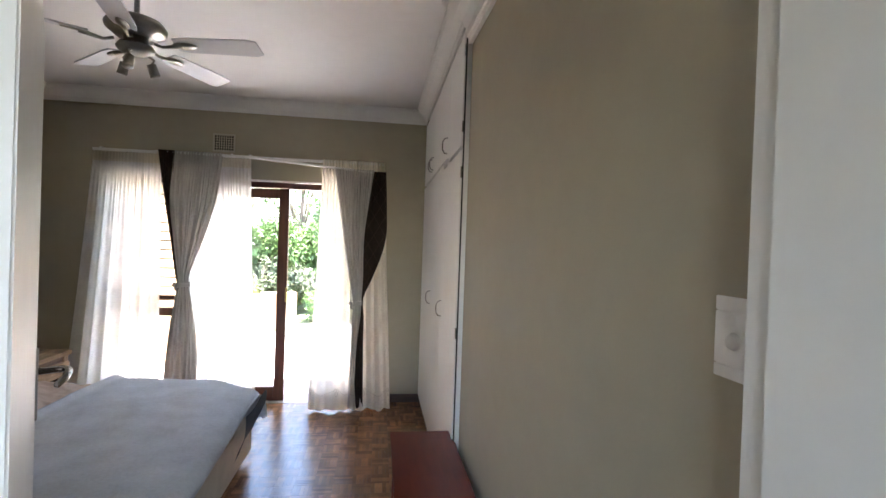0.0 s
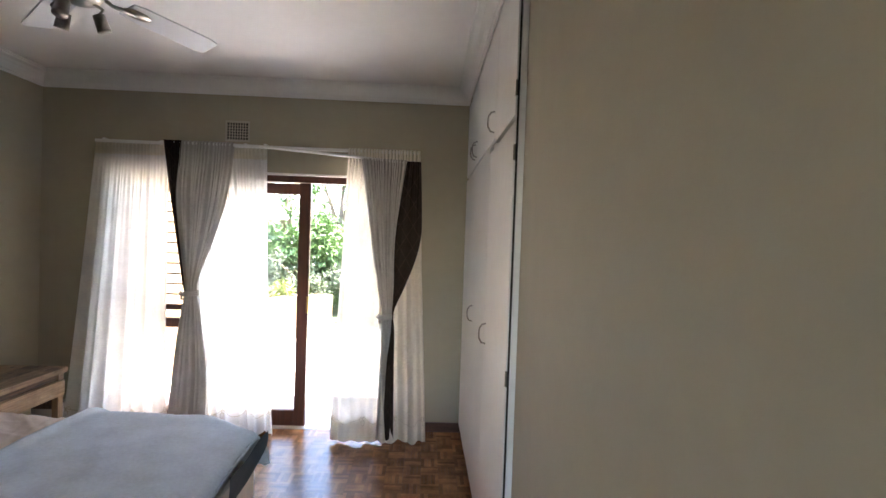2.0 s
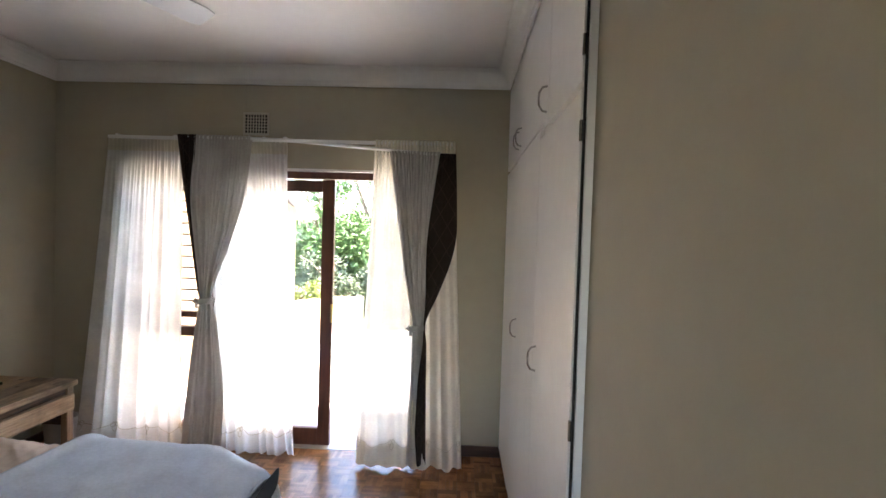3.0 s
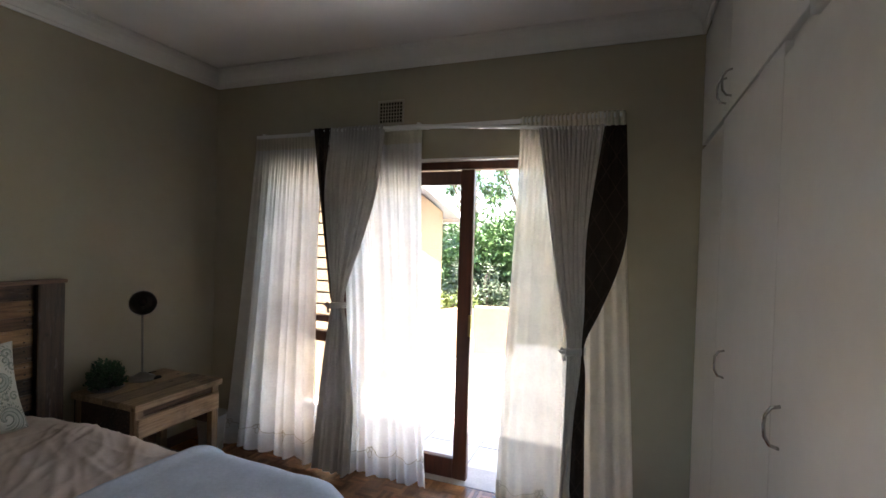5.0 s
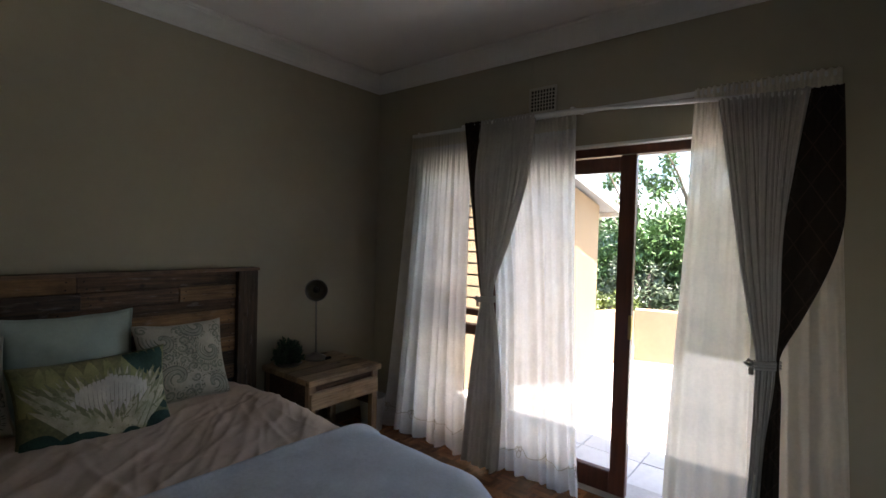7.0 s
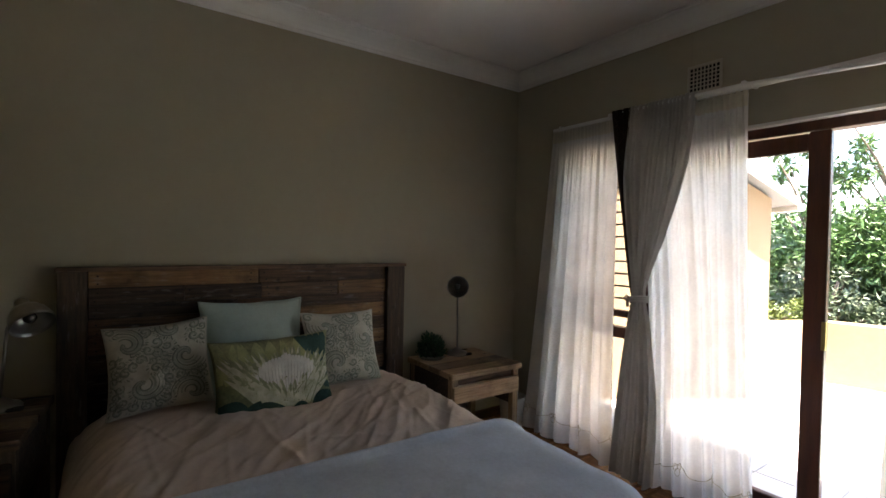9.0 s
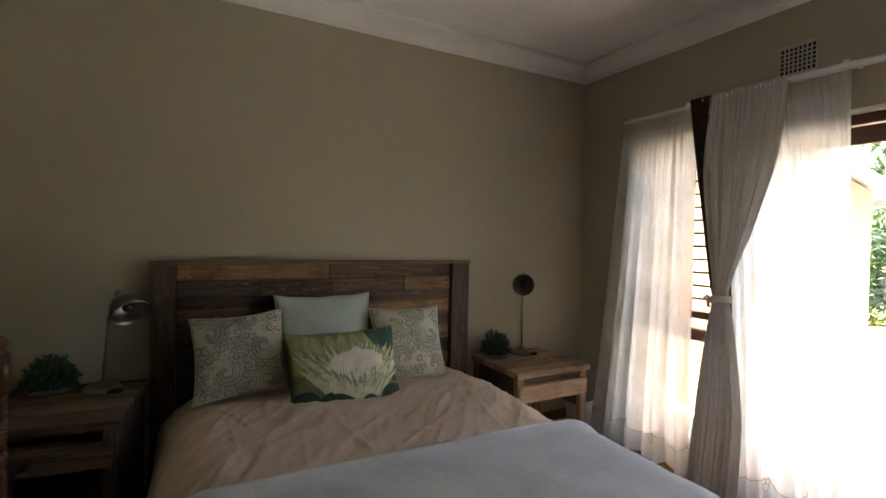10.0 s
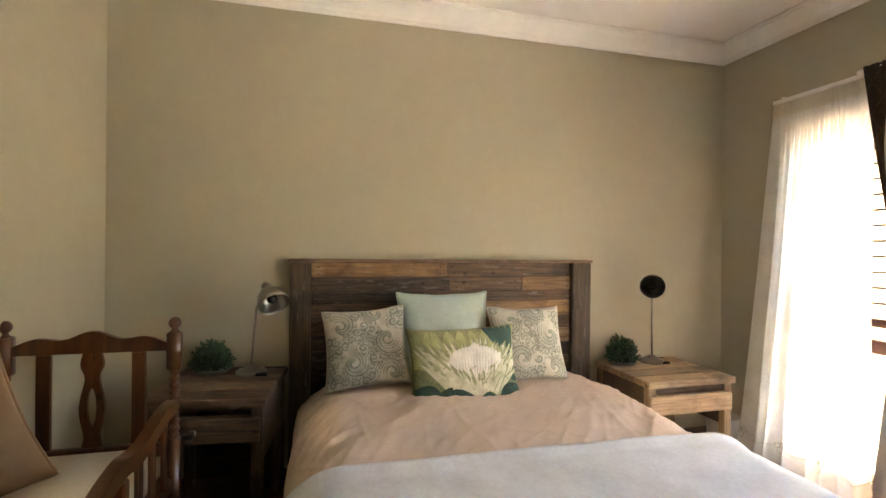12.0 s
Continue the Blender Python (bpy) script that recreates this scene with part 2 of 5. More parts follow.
def part(name, bm, material, parent=None, label="", smooth=False):
    """Links a bmesh as one mesh object, under a parent where one is given."""
    me = bpy.data.meshes.new(name)
    bmesh.ops.recalc_face_normals(bm, faces=bm.faces)
    if smooth:
        for f in bm.faces:
            f.smooth = True
    bm.to_mesh(me)
    bm.free()
    me.materials.append(material)
    ob = new(name, me)
    if parent:
        ob.parent = parent
    if label:
        ob["label"] = label
    return ob


def setting(name, bm, material, label="", category="", smooth=False):
    return tagged(part(name, bm, material, None, "", smooth), label, category or name.split("_")[0], "", "structure")


def thing(name, m, label, category, group=""):
    """An Empty at the thing's base."""
    e = new(name)
    e.matrix_world = m
    return tagged(e, label, category, group)


# ---- shape helpers ----
def tube(bm, pts, r, n=8, cap=True):
    """A round bar along pts; r is one radius or one for each point."""
    pts = [Vector(p) for p in pts]
    rs = r if isinstance(r, (list, tuple)) else [r] * len(pts)
    rings, side = [], None
    for i, p in enumerate(pts):
        d = (pts[min(i + 1, len(pts) - 1)] - pts[max(i - 1, 0)]).normalized()
        if side is None:
            side = d.orthogonal().normalized()
        side = (side - d * side.dot(d)).normalized()
        up = d.cross(side)
        rings.append([bm.verts.new(p + (side * math.cos(2 * math.pi * k / n) + up * math.sin(2 * math.pi * k / n)) * rs[i]) for k in range(n)])
    for a, b in zip(rings, rings[1:]):
        for k in range(n):
            bm.faces.new((a[k], a[(k + 1) % n], b[(k + 1) % n], b[k]))
    if cap:
        bm.faces.new(rings[0][::-1])
        bm.faces.new(rings[-1])
    return bm


def lathe(bm, prof, m=Matrix(), n=28):
    """A turned shape: prof holds (radius, height)."""
    rings = [[bm.verts.new(m @ Vector((r * math.cos(2 * math.pi * k / n), r * math.sin(2 * math.pi * k / n), z))) for k in range(n)] for r, z in prof]
    for a, b in zip(rings, rings[1:]):
        for k in range(n):
            bm.faces.new((a[k], a[(k + 1) % n], b[(k + 1) % n], b[k]))
    for ring, (r, z) in ((rings[0][::-1], prof[0]), (rings[-1], prof[-1])):
        if r > 1e-4:
            bm.faces.new(ring)
    return bm


def sheet(bm, nu, nv, f):
    """A grid of quads through f(u, v)."""
    g = [[bm.verts.new(f(i / nu, j / nv)) for j in range(nv + 1)] for i in range(nu + 1)]
    for i in range(nu):
        for j in range(nv):
            bm.faces.new((g[i][j], g[i + 1][j], g[i + 1][j + 1], g[i][j + 1]))
    return bm


def slab(bm, outline, d0, d1, axis):
    """A flat board: an outline of (a, b) pulled from d0 to d1 along the axis."""
    put = {"x": lambda a, b, d: (d, a, b), "y": lambda a, b, d: (a, d, b), "z": lambda a, b, d: (a, b, d)}[axis]
    lo = [bm.verts.new(put(a, b, d0)) for a, b in outline]
    hi = [bm.verts.new(put(a, b, d1)) for a, b in outline]
    k = len(outline)
    bm.faces.new(lo[::-1])
    bm.faces.new(hi)
    for i in range(k):
        bm.faces.new((lo[i], lo[(i + 1) % k], hi[(i + 1) % k], hi[i]))
    return bm


def lerp_keys(keys, z):
    """Values on a smooth curve through rows that start with a falling z."""
    last = len(keys) - 1
    for i in range(last):
        a, b = keys[i], keys[i + 1]
        if z >= b[0] or i == last - 1:
            t = min(1, max(0, (a[0] - z) / (a[0] - b[0])))
            p, q = keys[max(0, i - 1)], keys[min(last, i + 2)]
            ka, kb = (a[0] - b[0]) / max(1e-6, p[0] - b[0]), (a[0] - b[0]) / max(1e-6, a[0] - q[0])
            out = []
            for p0, p1, p2, p3 in zip(p[1:], a[1:], b[1:], q[1:]):
                m1, m2 = (p2 - p0) * ka, (p3 - p1) * kb
                out.append((2 * t ** 3 - 3 * t * t + 1) * p1 + (t ** 3 - 2 * t * t + t) * m1 + (3 * t * t - 2 * t ** 3) * p2 + (t ** 3 - t * t) * m2)
            return out


# ---- the room ----
XW, XE, YN, YS, ZC = -3.0, 0.50, 4.3, 0.335, 2.84  # west, east, north, south faces and ceiling
XC = 0.425                                          # face of the built-in cupboards
WX0, WX1, WTOP = -2.42, -0.16, 2.09                 # opening for the window and doors

bm = B(XW - 0.22, XW, YS - 0.2, YN + 0.25, 0, ZC)
setting("wall_west", bm, WALL, "olive beige painted plaster wall behind the bed", "wall")
bm = B(XW, WX0, YN, YN + 0.25, 0, ZC)
box(bm, WX1, 1.2, YN, YN + 0.25, 0, ZC)
box(bm, WX0, WX1, YN, YN + 0.25, WTOP, ZC)
setting("wall_north", bm, WALL, "olive beige plaster wall round the garden door", "wall")
bm = bmesh.new()
lo = [bm.verts.new((x, y, 0)) for x, y in ((0.525, 0.195), (0.66, 0.195), (0.66, 2.20), (0.458, 2.20))]
up = [bm.verts.new((q.co.x, q.co.y, ZC)) for q in lo]
for k in range(4):
    bm.faces.new((lo[k], lo[(k + 1) % 4], up[(k + 1) % 4], up[k]))
setting("wall_east", bm, WALL, "olive beige painted wall beside the doorway", "wall")
bm = B(1.1, 1.2, 2.12, YN, 0, ZC)
setting("wall_cupboard_back", bm, WALL, "plain wall behind the cupboards", "wall")
DX0, DX1, DH = -0.40, 0.45, 2.05
bm = B(XW, DX0 - 0.10, 0.03, YS, 0, ZC)
box(bm, DX0 - 0.10, 0.66, 0.03, 0.19, DH + 0.04, ZC)
setting("wall_south", bm, WALL, "olive beige painted wall with the doorway", "wall")
# hall behind the camera
bm = B(-1.6, -1.5, -2.2, 0.03, 0, ZC)
box(bm, 1.3, 1.4, -2.2, 0.03, 0, ZC)
# unseen end wall; its opening is added for the passage's area lamp
box(bm, -1.6, -0.9, -2.3, -2.2, 0, ZC)
box(bm, 0.9, 1.4, -2.3, -2.2, 0, ZC)
box(bm, -0.9, 0.9, -2.3, -2.2, 0, 0.8)
box(bm, -0.9, 0.9, -2.3, -2.2, 2.2, ZC)
box(bm, 0.66, 1.3, 0.03, 0.19, 0, ZC)
box(bm, -1.5, DX0 - 0.10, 0.0, 0.028, 0, ZC)
setting("wall_hall", bm, WALL, "plain painted walls of the passage", "wall")
setting("floor", B(-3.22, 1.3, -2.3, YN + 0.05, -0.15, -0.004), mat("floor_bed", (0.09, 0.05, 0.03), 0.5), "brown wooden mosaic parquet floor", "floor")
setting("ceiling", B(-3.22, 1.4, -2.3, YN + 0.25, ZC, ZC + 0.12), CEIL, "white painted ceiling", "ceiling")


def cornice(name, a, b, n, low=2.715):
    """A coved plaster cornice along a wall from a to b; n points into the room."""
    bm = bmesh.new()
    k = (ZC - low) / 0.125
    prof = [(d * k, ZC - h * k) for d, h in ((0, 0.125), (0.012, 0.125), (0.014, 0.108), (0.020, 0.106), (0.022, 0.085), (0.036, 0.058), (0.058, 0.036), (0.086, 0.024), (0.088, 0.016), (0.10, 0.014), (0.10, 0), (0, 0))]
    rows = []
    for p in (a, b):
        rows.append([bm.verts.new((p[0] + n[0] * d, p[1] + n[1] * d, z - 0.001)) for d, z in prof])
    k = len(prof)
    for r in rows:
        bm.faces.new(r)
    for i in range(k):
        bm.faces.new((rows[0][i], rows[0][(i + 1) % k], rows[1][(i + 1) % k], rows[1][i]))
    return setting(name, bm, CORN, "white coved plaster cornice", "cornice")


cornice("trim_cornice_west", (XW, YS), (XW, YN), (1, 0))
cornice("trim_cornice_north", (XW, YN), (XC, YN), (0, -1))
cornice("trim_cornice_east", (XC, 2.15), (XC, YN), (-1, 0))
cornice("trim_cornice_wall", (0.525, 0.19), (0.460, 2.15), (-1, 0), 2.625)
cornice("trim_cornice_south", (XW, YS), (XE, YS), (0, 1))
bm = B(XW, XW + 0.015, YS, YN, 0, 0.075)
setting("baseboard_west", bm, SKIRT, "dark wooden skirting board", "baseboard")
setting("baseboard_north", B(WX1, XC + 0.03, YN - 0.015, YN, 0, 0.075), SKIRT, "dark wooden skirting board", "baseboard")
setting("baseboard_east", slab(bmesh.new(), [(0.51, 0.2), (0.523, 0.2), (0.459, 2.14), (0.446, 2.14)], 0, 0.075, "z"), SKIRT, "dark wooden skirting board", "baseboard")
setting("baseboard_corner", B(XW + 0.015, WX0, YN - 0.015, YN, 0, 0.075), SKIRT, "dark wooden skirting board", "baseboard")

# door frame of the entrance
bm = B(DX0 - 0.10, DX0, 0.0, 0.2, 0, DH + 0.04, 0.004)
box(bm, DX1 + 0.008, 0.533, -0.6, 0.195, 0, DH + 0.04, 0.004)
box(bm, DX1 - 0.002, DX1 + 0.0075, -0.6, 0.15, 0, DH, 0.003)
box(bm, DX0, DX1 + 0.008, 0.0, 0.2, DH, DH + 0.04, 0.004)
setting("door_frame", bm, WHITE, "white painted door frame", "door frame")

# ---- garden ----
setting("ground", B(-60, 60, YN + 0.25, 90, -0.3, -0.10), GRASS, "garden ground", "ground")
setting("pavement", B(-4.5, 3.5, YN + 0.05, 9.0, -0.12, -0.06), PAVE, "pale sunlit patio paving", "pavement")

# ---- garden door and window ----
YF = YN + 0.05
fr = setting("window_1", B(WX0, WX0 + 0.07, YF, YF + 0.09, -0.02, WTOP, 0.004), MAHOG, "mahogany framed window and garden door", "window")
part("frame_header", B(WX0 + 0.07, WX1 - 0.07, YF, YF + 0.09, 2.035, WTOP, 0.004), MAHOG, fr)
part("frame_jamb", B(WX1 - 0.07, WX1, YF, YF + 0.09, -0.02, WTOP, 0.004), MAHOG, fr)
part("mullion", B(-1.86, -1.77, YF, YF + 0.09, -0.02, 2.035, 0.004), MAHOG, fr)
part("sill", B(WX0 + 0.07, -1.86, YF, YF + 0.09, -0.02, 0.12, 0.004), MAHOG, fr)
part("mid_rail", B(WX0 + 0.07, -1.86, YF + 0.01, YF + 0.08, 0.80, 0.875, 0.004), MAHOG, fr)
part("mid_rail", B(WX0 + 0.07, -1.86, YF + 0.01, YF + 0.08, 0.945, 0.99, 0.004), MAHOG, fr)
part("pane", B(WX0 + 0.07, -1.86, YF + 0.045, YF + 0.049, 0.12, 0.80), GLASS, fr).visible_shadow = False
part("pane", B(WX0 + 0.07, -1.86, YF + 0.045, YF + 0.049, 0.99, 2.035), GLASS, fr).visible_shadow = False
BARS = mat("painted_bar", (0.10, 0.09, 0.085), 0.5)
bar_me = None
for k in range(11):
    z = 1.075 + k * 0.085
    if bar_me is None:
        o = part("burglar_bar", tube(bmesh.new(), [(WX0 + 0.07, 0, 0), (-1.86, 0, 0)], 0.007, 6), BARS, fr)
        bar_me = o.data
    else:
        o = new("burglar_bar", bar_me)
        o.parent = fr
    o.location = (0, YF + 0.02, z)
# plaster lip under the lintel
setting("trim_lintel", B(WX0, WX1, YN - 0.006, YF - 0.002, WTOP - 0.004, WTOP + 0.012), CORN, "pale plaster edge of the lintel", "trim")

# closed leaf with its latch
L0, L1 = -1.765, -0.862
leaf = setting("door_1", B(L1 - 0.092, L1, YF - 0.012, YF + 0.033, 0.005, 2.03, 0.004), MAHOG, "mahogany glazed garden door leaf", "door")
part("stile", B(L0, L0 + 0.092, YF - 0.012, YF + 0.033, 0.005, 2.03, 0.004), MAHOG, leaf)
part("top_rail", B(L0 + 0.092, L1 - 0.092, YF - 0.012, YF + 0.033, 1.935, 2.022, 0.004), MAHOG, leaf)
part("bottom_rail", B(L0 + 0.092, L1 - 0.092, YF - 0.012, YF + 0.033, 0.005, 0.135, 0.004), MAHOG, leaf)
part("glass_pane", B(L0 + 0.092, L1 - 0.092, YF + 0.008, YF + 0.013, 0.135, 1.935), GLASS, leaf).visible_shadow = False
BRASS = mat("brass", (0.60, 0.42, 0.16), 0.3, 1.0)
part("latch", B(L1 - 0.012, L1 + 0.006, YF - 0.02, YF + 0.0, 0.95, 1.09, 0.002), BRASS, leaf, "small brass latch plate")
setting("trim_threshold", B(WX0, WX1, YN - 0.01, YN + 0.25, -0.06, 0.0), mat("threshold_stone", (0.42, 0.40, 0.38), 0.5, var=0.12, scale=6, bump=0.1), "worn grey threshold", "threshold")

# ---- wall vent ----
VX0, VX1, VZ0, VZ1 = -1.552, -1.356, 2.340, 2.508
vent = thing("air_vent", pose(VX0, YN, VZ0), "white air brick grille on the wall", "air vent")
vw, vh = VX1 - VX0, VZ1 - VZ0
# the holes have no depth; their shade is this plate's dark colour
part("backing", B(0.005, vw - 0.005, -0.004, 0.0, 0.005, vh - 0.005), SHADEBLACK, vent, "flat dark plate painted as the shade in the grille's holes")
VENT = mat("vent_plaster", (0.50, 0.465, 0.375), 0.7, var=0.06)
for z0, z1 in ((0, 0.016), (vh - 0.016, vh)):
    part("frame_rail", B(0, vw, -0.014, 0, z0, z1, 0.002), VENT, vent)
for x0, x1 in ((0, 0.014), (vw - 0.014, vw)):
    part("frame_side", B(x0, x1, -0.014, 0, 0.016, vh - 0.016, 0.002), VENT, vent)
for k in range(1, 8):
    x = 0.014 + (vw - 0.028) * k / 8
    part("slat", B(x - 0.0028, x + 0.0028, -0.011, -0.004, 0.016, vh - 0.016), VENT, vent)
for k in range(1, 6):
    z = 0.016 + (vh - 0.032) * k / 6
    part("slat", B(0.014, vw - 0.014, -0.0105, -0.0045, z - 0.0028, z + 0.0028), VENT, vent)

cb = thing("thin_cable", pose(-1.535, YN - 0.003, 0), "thin painted cable above the air vent", "cable")
part("wire", tube(bmesh.new(), [(0, 0, VZ1 + 0.001), (0.002, 0, 2.62), (0, 0, 2.712)], 0.002, 5), WALL, cb)

# ---- curtain rails ----
rail = thing("curtain_rail", pose(-2.53, 4.225, 2.292), "white curtain track along the wall", "curtain rail")
part("track", B(0, 2.56, -0.012, 0.012, -0.012, 0.012, 0.003), WHITE, rail)
for x in (0.06, 1.16, 2.42):
    part("bracket", B(x, x + 0.02, -0.016, 0.075, 0.0125, 0.022, 0.002), WHITE, rail)
rail2 = thing("curtain_rail", pose(-1.98, 4.135, 2.285), "white front curtain track sagging at one end", "curtain rail")
part("track", tube(bmesh.new(), [(0, 0, 0), (0.8, 0, -0.006), (1.5, 0, -0.055), (2.02, 0, -0.095)], 0.012, 8), WHITE, rail2)
for x, z in ((0.79, -0.002), (1.9, -0.083)):
    part("bracket", B(x, x + 0.02, 0.0, 0.162, z + 0.008, z + 0.02, 0.002), WHITE, rail2)


# ---- curtains ----
def pleated(keys, folds, seed, y_slope=0.0):
    """A function of (u, v) for hanging cloth: keys rows are (z, left x, right x, y, depth of the folds)."""
    rng = random.Random(seed)
    ph = [rng.uniform(0, 6.28) for _ in range(6)]
    z0, z1 = keys[0][0], keys[-1][0]

    def f(u, v):
        z = z0 + (z1 - z0) * v
        xl, xr, y, amp = lerp_keys(keys, z)
        w = u + 0.035 * math.sin(5.3 * u + ph[0]) + 0.016 * math.sin(13 * u + ph[1])
        turn = 2 * math.pi * folds * w + ph[2] + 0.6 * math.sin(1.8 * v + ph[5])
        size = 0.75 + 0.8 * noise.noise(Vector((u * folds * 0.55, v * 0.9, seed)))
        k = 0.8 * size * (0.8 * math.sin(turn) + 0.12 * math.sin(2 * turn + ph[4])) + 0.5 * math.sin(turn * 0.39 + ph[3] + 0.5 * v)
        gather = math.exp(-v * 6)
        k = k * (1 - 0.6 * gather) + (0.4 * gather + 0.5 * gather ** 3) * math.sin(2 * math.pi * folds * 2.6 * u + 1.5 * math.sin(17 * u))
        x = xl + (xr - xl) * u + 0.2 * amp * size * math.cos(turn) * (1 - gather) * min(1, 8 * u, 8 * (1 - u))
        return Vector((x, y + amp * k + y_slope * (u - 0.5), z + 0.010 * math.sin(turn * 0.5) * v * v))
    return f


STITCH = mat("embroidery_thread", (0.55, 0.50, 0.40), 0.8)


def sheer(label, keys, folds, seed, scallops, voile=None):
    c = thing("sheer_curtain", Matrix(), label, "curtain", "sheer curtains")
    f = pleated(keys, folds, seed)
    part("cloth", sheet(bmesh.new(), 240, 60, f), voile or SHEER, c, "translucent white voile", True)
    # gathered heading band
    part("heading", sheet(bmesh.new(), 240, 4, lambda u, v: f(u, v * 0.032) + Vector((0, -0.004, 0.012 * (1 - v)))), HEADING, c, "gathered cream heading tape", True)
    zr = keys[0][0] - keys[-1][0]
    # doubled hem with a scalloped upper edge

    def hem(u, t):
        v0 = 1 - (0.185 - 0.055 * abs(math.sin(math.pi * scallops * u))) / zr
        return f(u, v0 + (1 - v0) * t) + Vector((0, -0.003, 0))
    part("hem", sheet(bmesh.new(), 240, 8, hem), voile or SHEER, c, "doubled voile hem with scalloped edge", True)
    # the scalloped line and scrolls near the hem
    bm = bmesh.new()
    pts = []
    for i in range(161):
        u = i / 160
        s = abs(math.sin(math.pi * scallops * u))
        pts.append(f(u, 1 - (0.185 - 0.055 * s) / zr) + Vector((0, -0.004, 0)))
    tube(bm, pts, 0.002, 4)
    for k in range(scallops + 1):
        uc = min(0.985, max(0.015, k / scallops))
        for du, dz, r in ((-0.014, 0.17, 0.018), (0.014, 0.17, 0.018), (0.0, 0.14, 0.022)):
            loop = []
            for a in range(15):
                t = 2 * math.pi * a / 14
                loop.append(f(min(1, max(0, uc + du + 0.014 * math.cos(t) * r / 0.02)), 1 - (dz + r * math.sin(t)) / zr) + Vector((0, -0.005, 0)))
            tube(bm, loop, 0.0019, 4)
    part("embroidery", bm, STITCH, c, "scalloped embroidered line near the hem")
    return c


HEADING = cloth("heading_tape", (0.80, 0.75, 0.64), 0.35)
sheer("white sheer curtain with embroidered scalloped hem", [(2.262, -2.515, -1.955, 4.215, 0.020), (1.2, -2.57, -1.925, 4.17, 0.026), (0.4, -2.62, -1.89, 4.13, 0.034), (0.02, -2.66, -1.86, 4.12, 0.04)], 8, 3, 3)
sheer("white sheer curtain beside the glazed door leaf", [(2.262, -1.86, -1.19, 4.215, 0.020), (1.2, -1.70, -1.14, 4.18, 0.024), (0.4, -1.66, -1.09, 4.15, 0.032), (0.02, -1.65, -1.06, 4.14, 0.036)], 9, 14, 3)
sheer("white sheer curtain hanging beside the open doorway", [(2.30, -0.545, 0.035, 4.215, 0.016), (1.5, -0.56, 0.07, 4.18, 0.022), (0.6, -0.585, 0.12, 4.10, 0.03), (0.015, -0.59, 0.15, 4.04, 0.035)], 9, 8, 3, SHEER2)


def tied(label, grey, brown, folds, seed, tie, tie_w):
    """A lined cotton curtain gathered by a tie-back."""
    c = thing("tied_curtain", Matrix(), label, "curtain", "tied curtains")
    f = pleated(grey, folds, seed)
    part("cloth", sheet(bmesh.new(), 150, 70, f), GREYC, c, "pale grey cotton cloth", True)
    part("heading", sheet(bmesh.new(), 150, 4, lambda u, v: f(u, v * 0.045) + Vector((0, -0.005, 0.014 * (1 - v)))), GREYC, c, "gathered grey heading", True)
    g = pleated(brown, 2.3, seed + 5)
    part("lining", sheet(bmesh.new(), 50, 70, g), BROWNC, c, "dark brown patterned lining turned outward", True)
    # tie-back band with a small bow
    bm = bmesh.new()
    ring = []
    for a in range(25):
        t = 2 * math.pi * a / 24
        ring.append((tie[0] + tie_w * math.cos(t), tie[1] + 0.045 * math.sin(t), tie[2] + 0.008 * math.cos(t + 0.6)))
    for k in range(3):
        tube(bm, [(p[0], p[1], p[2] + (k - 1) * 0.013) for p in ring], 0.009, 6, False)
    part("tie_back", bm, GREYC, c, "narrow cloth band pulled tight", True)
    bm = bmesh.new()
    bx, by, bz = tie[0] - tie_w, tie[1] - 0.02, tie[2]
    tube(bm, [(bx, by, bz), (bx - 0.018, by - 0.02, bz + 0.020), (bx - 0.030, by - 0.02, bz + 0.006), (bx - 0.015, by - 0.02, bz - 0.006), (bx, by, bz)], 0.009, 8)
    tube(bm, [(bx, by, bz), (bx - 0.006, by - 0.02, bz - 0.022), (bx - 0.004, by - 0.015, bz - 0.045)], [0.006, 0.010, 0.011], 8)
    part("bow", bm, GREYC, c, "knotted ends of the tie", True)
    return c


tied("grey curtain with brown lining, tied at the middle",
     [(2.285, -1.815, -1.41, 4.125, 0.014), (1.89, -1.825, -1.445, 4.105, 0.034), (1.55, -1.782, -1.53, 4.085, 0.030), (1.2, -1.735, -1.645, 4.075, 0.018), (1.1, -1.735, -1.645, 4.075, 0.016), (0.98, -1.752, -1.615, 4.07, 0.018), (0.48, -1.80, -1.555, 4.06, 0.026), (0.03, -1.83, -1.56, 4.05, 0.030)],
     [(2.30, -1.945, -1.805, 4.115, 0.010), (1.95, -1.888, -1.81, 4.10, 0.010), (1.55, -1.815, -1.765, 4.08, 0.008), (1.2, -1.757, -1.73, 4.072, 0.004), (1.09, -1.738, -1.73, 4.072, 0.003), (0.8, -1.785, -1.765, 4.066, 0.004), (0.04, -1.85, -1.82, 4.062, 0.004)], 6, 21, (-1.69, 4.075, 1.12), 0.046)
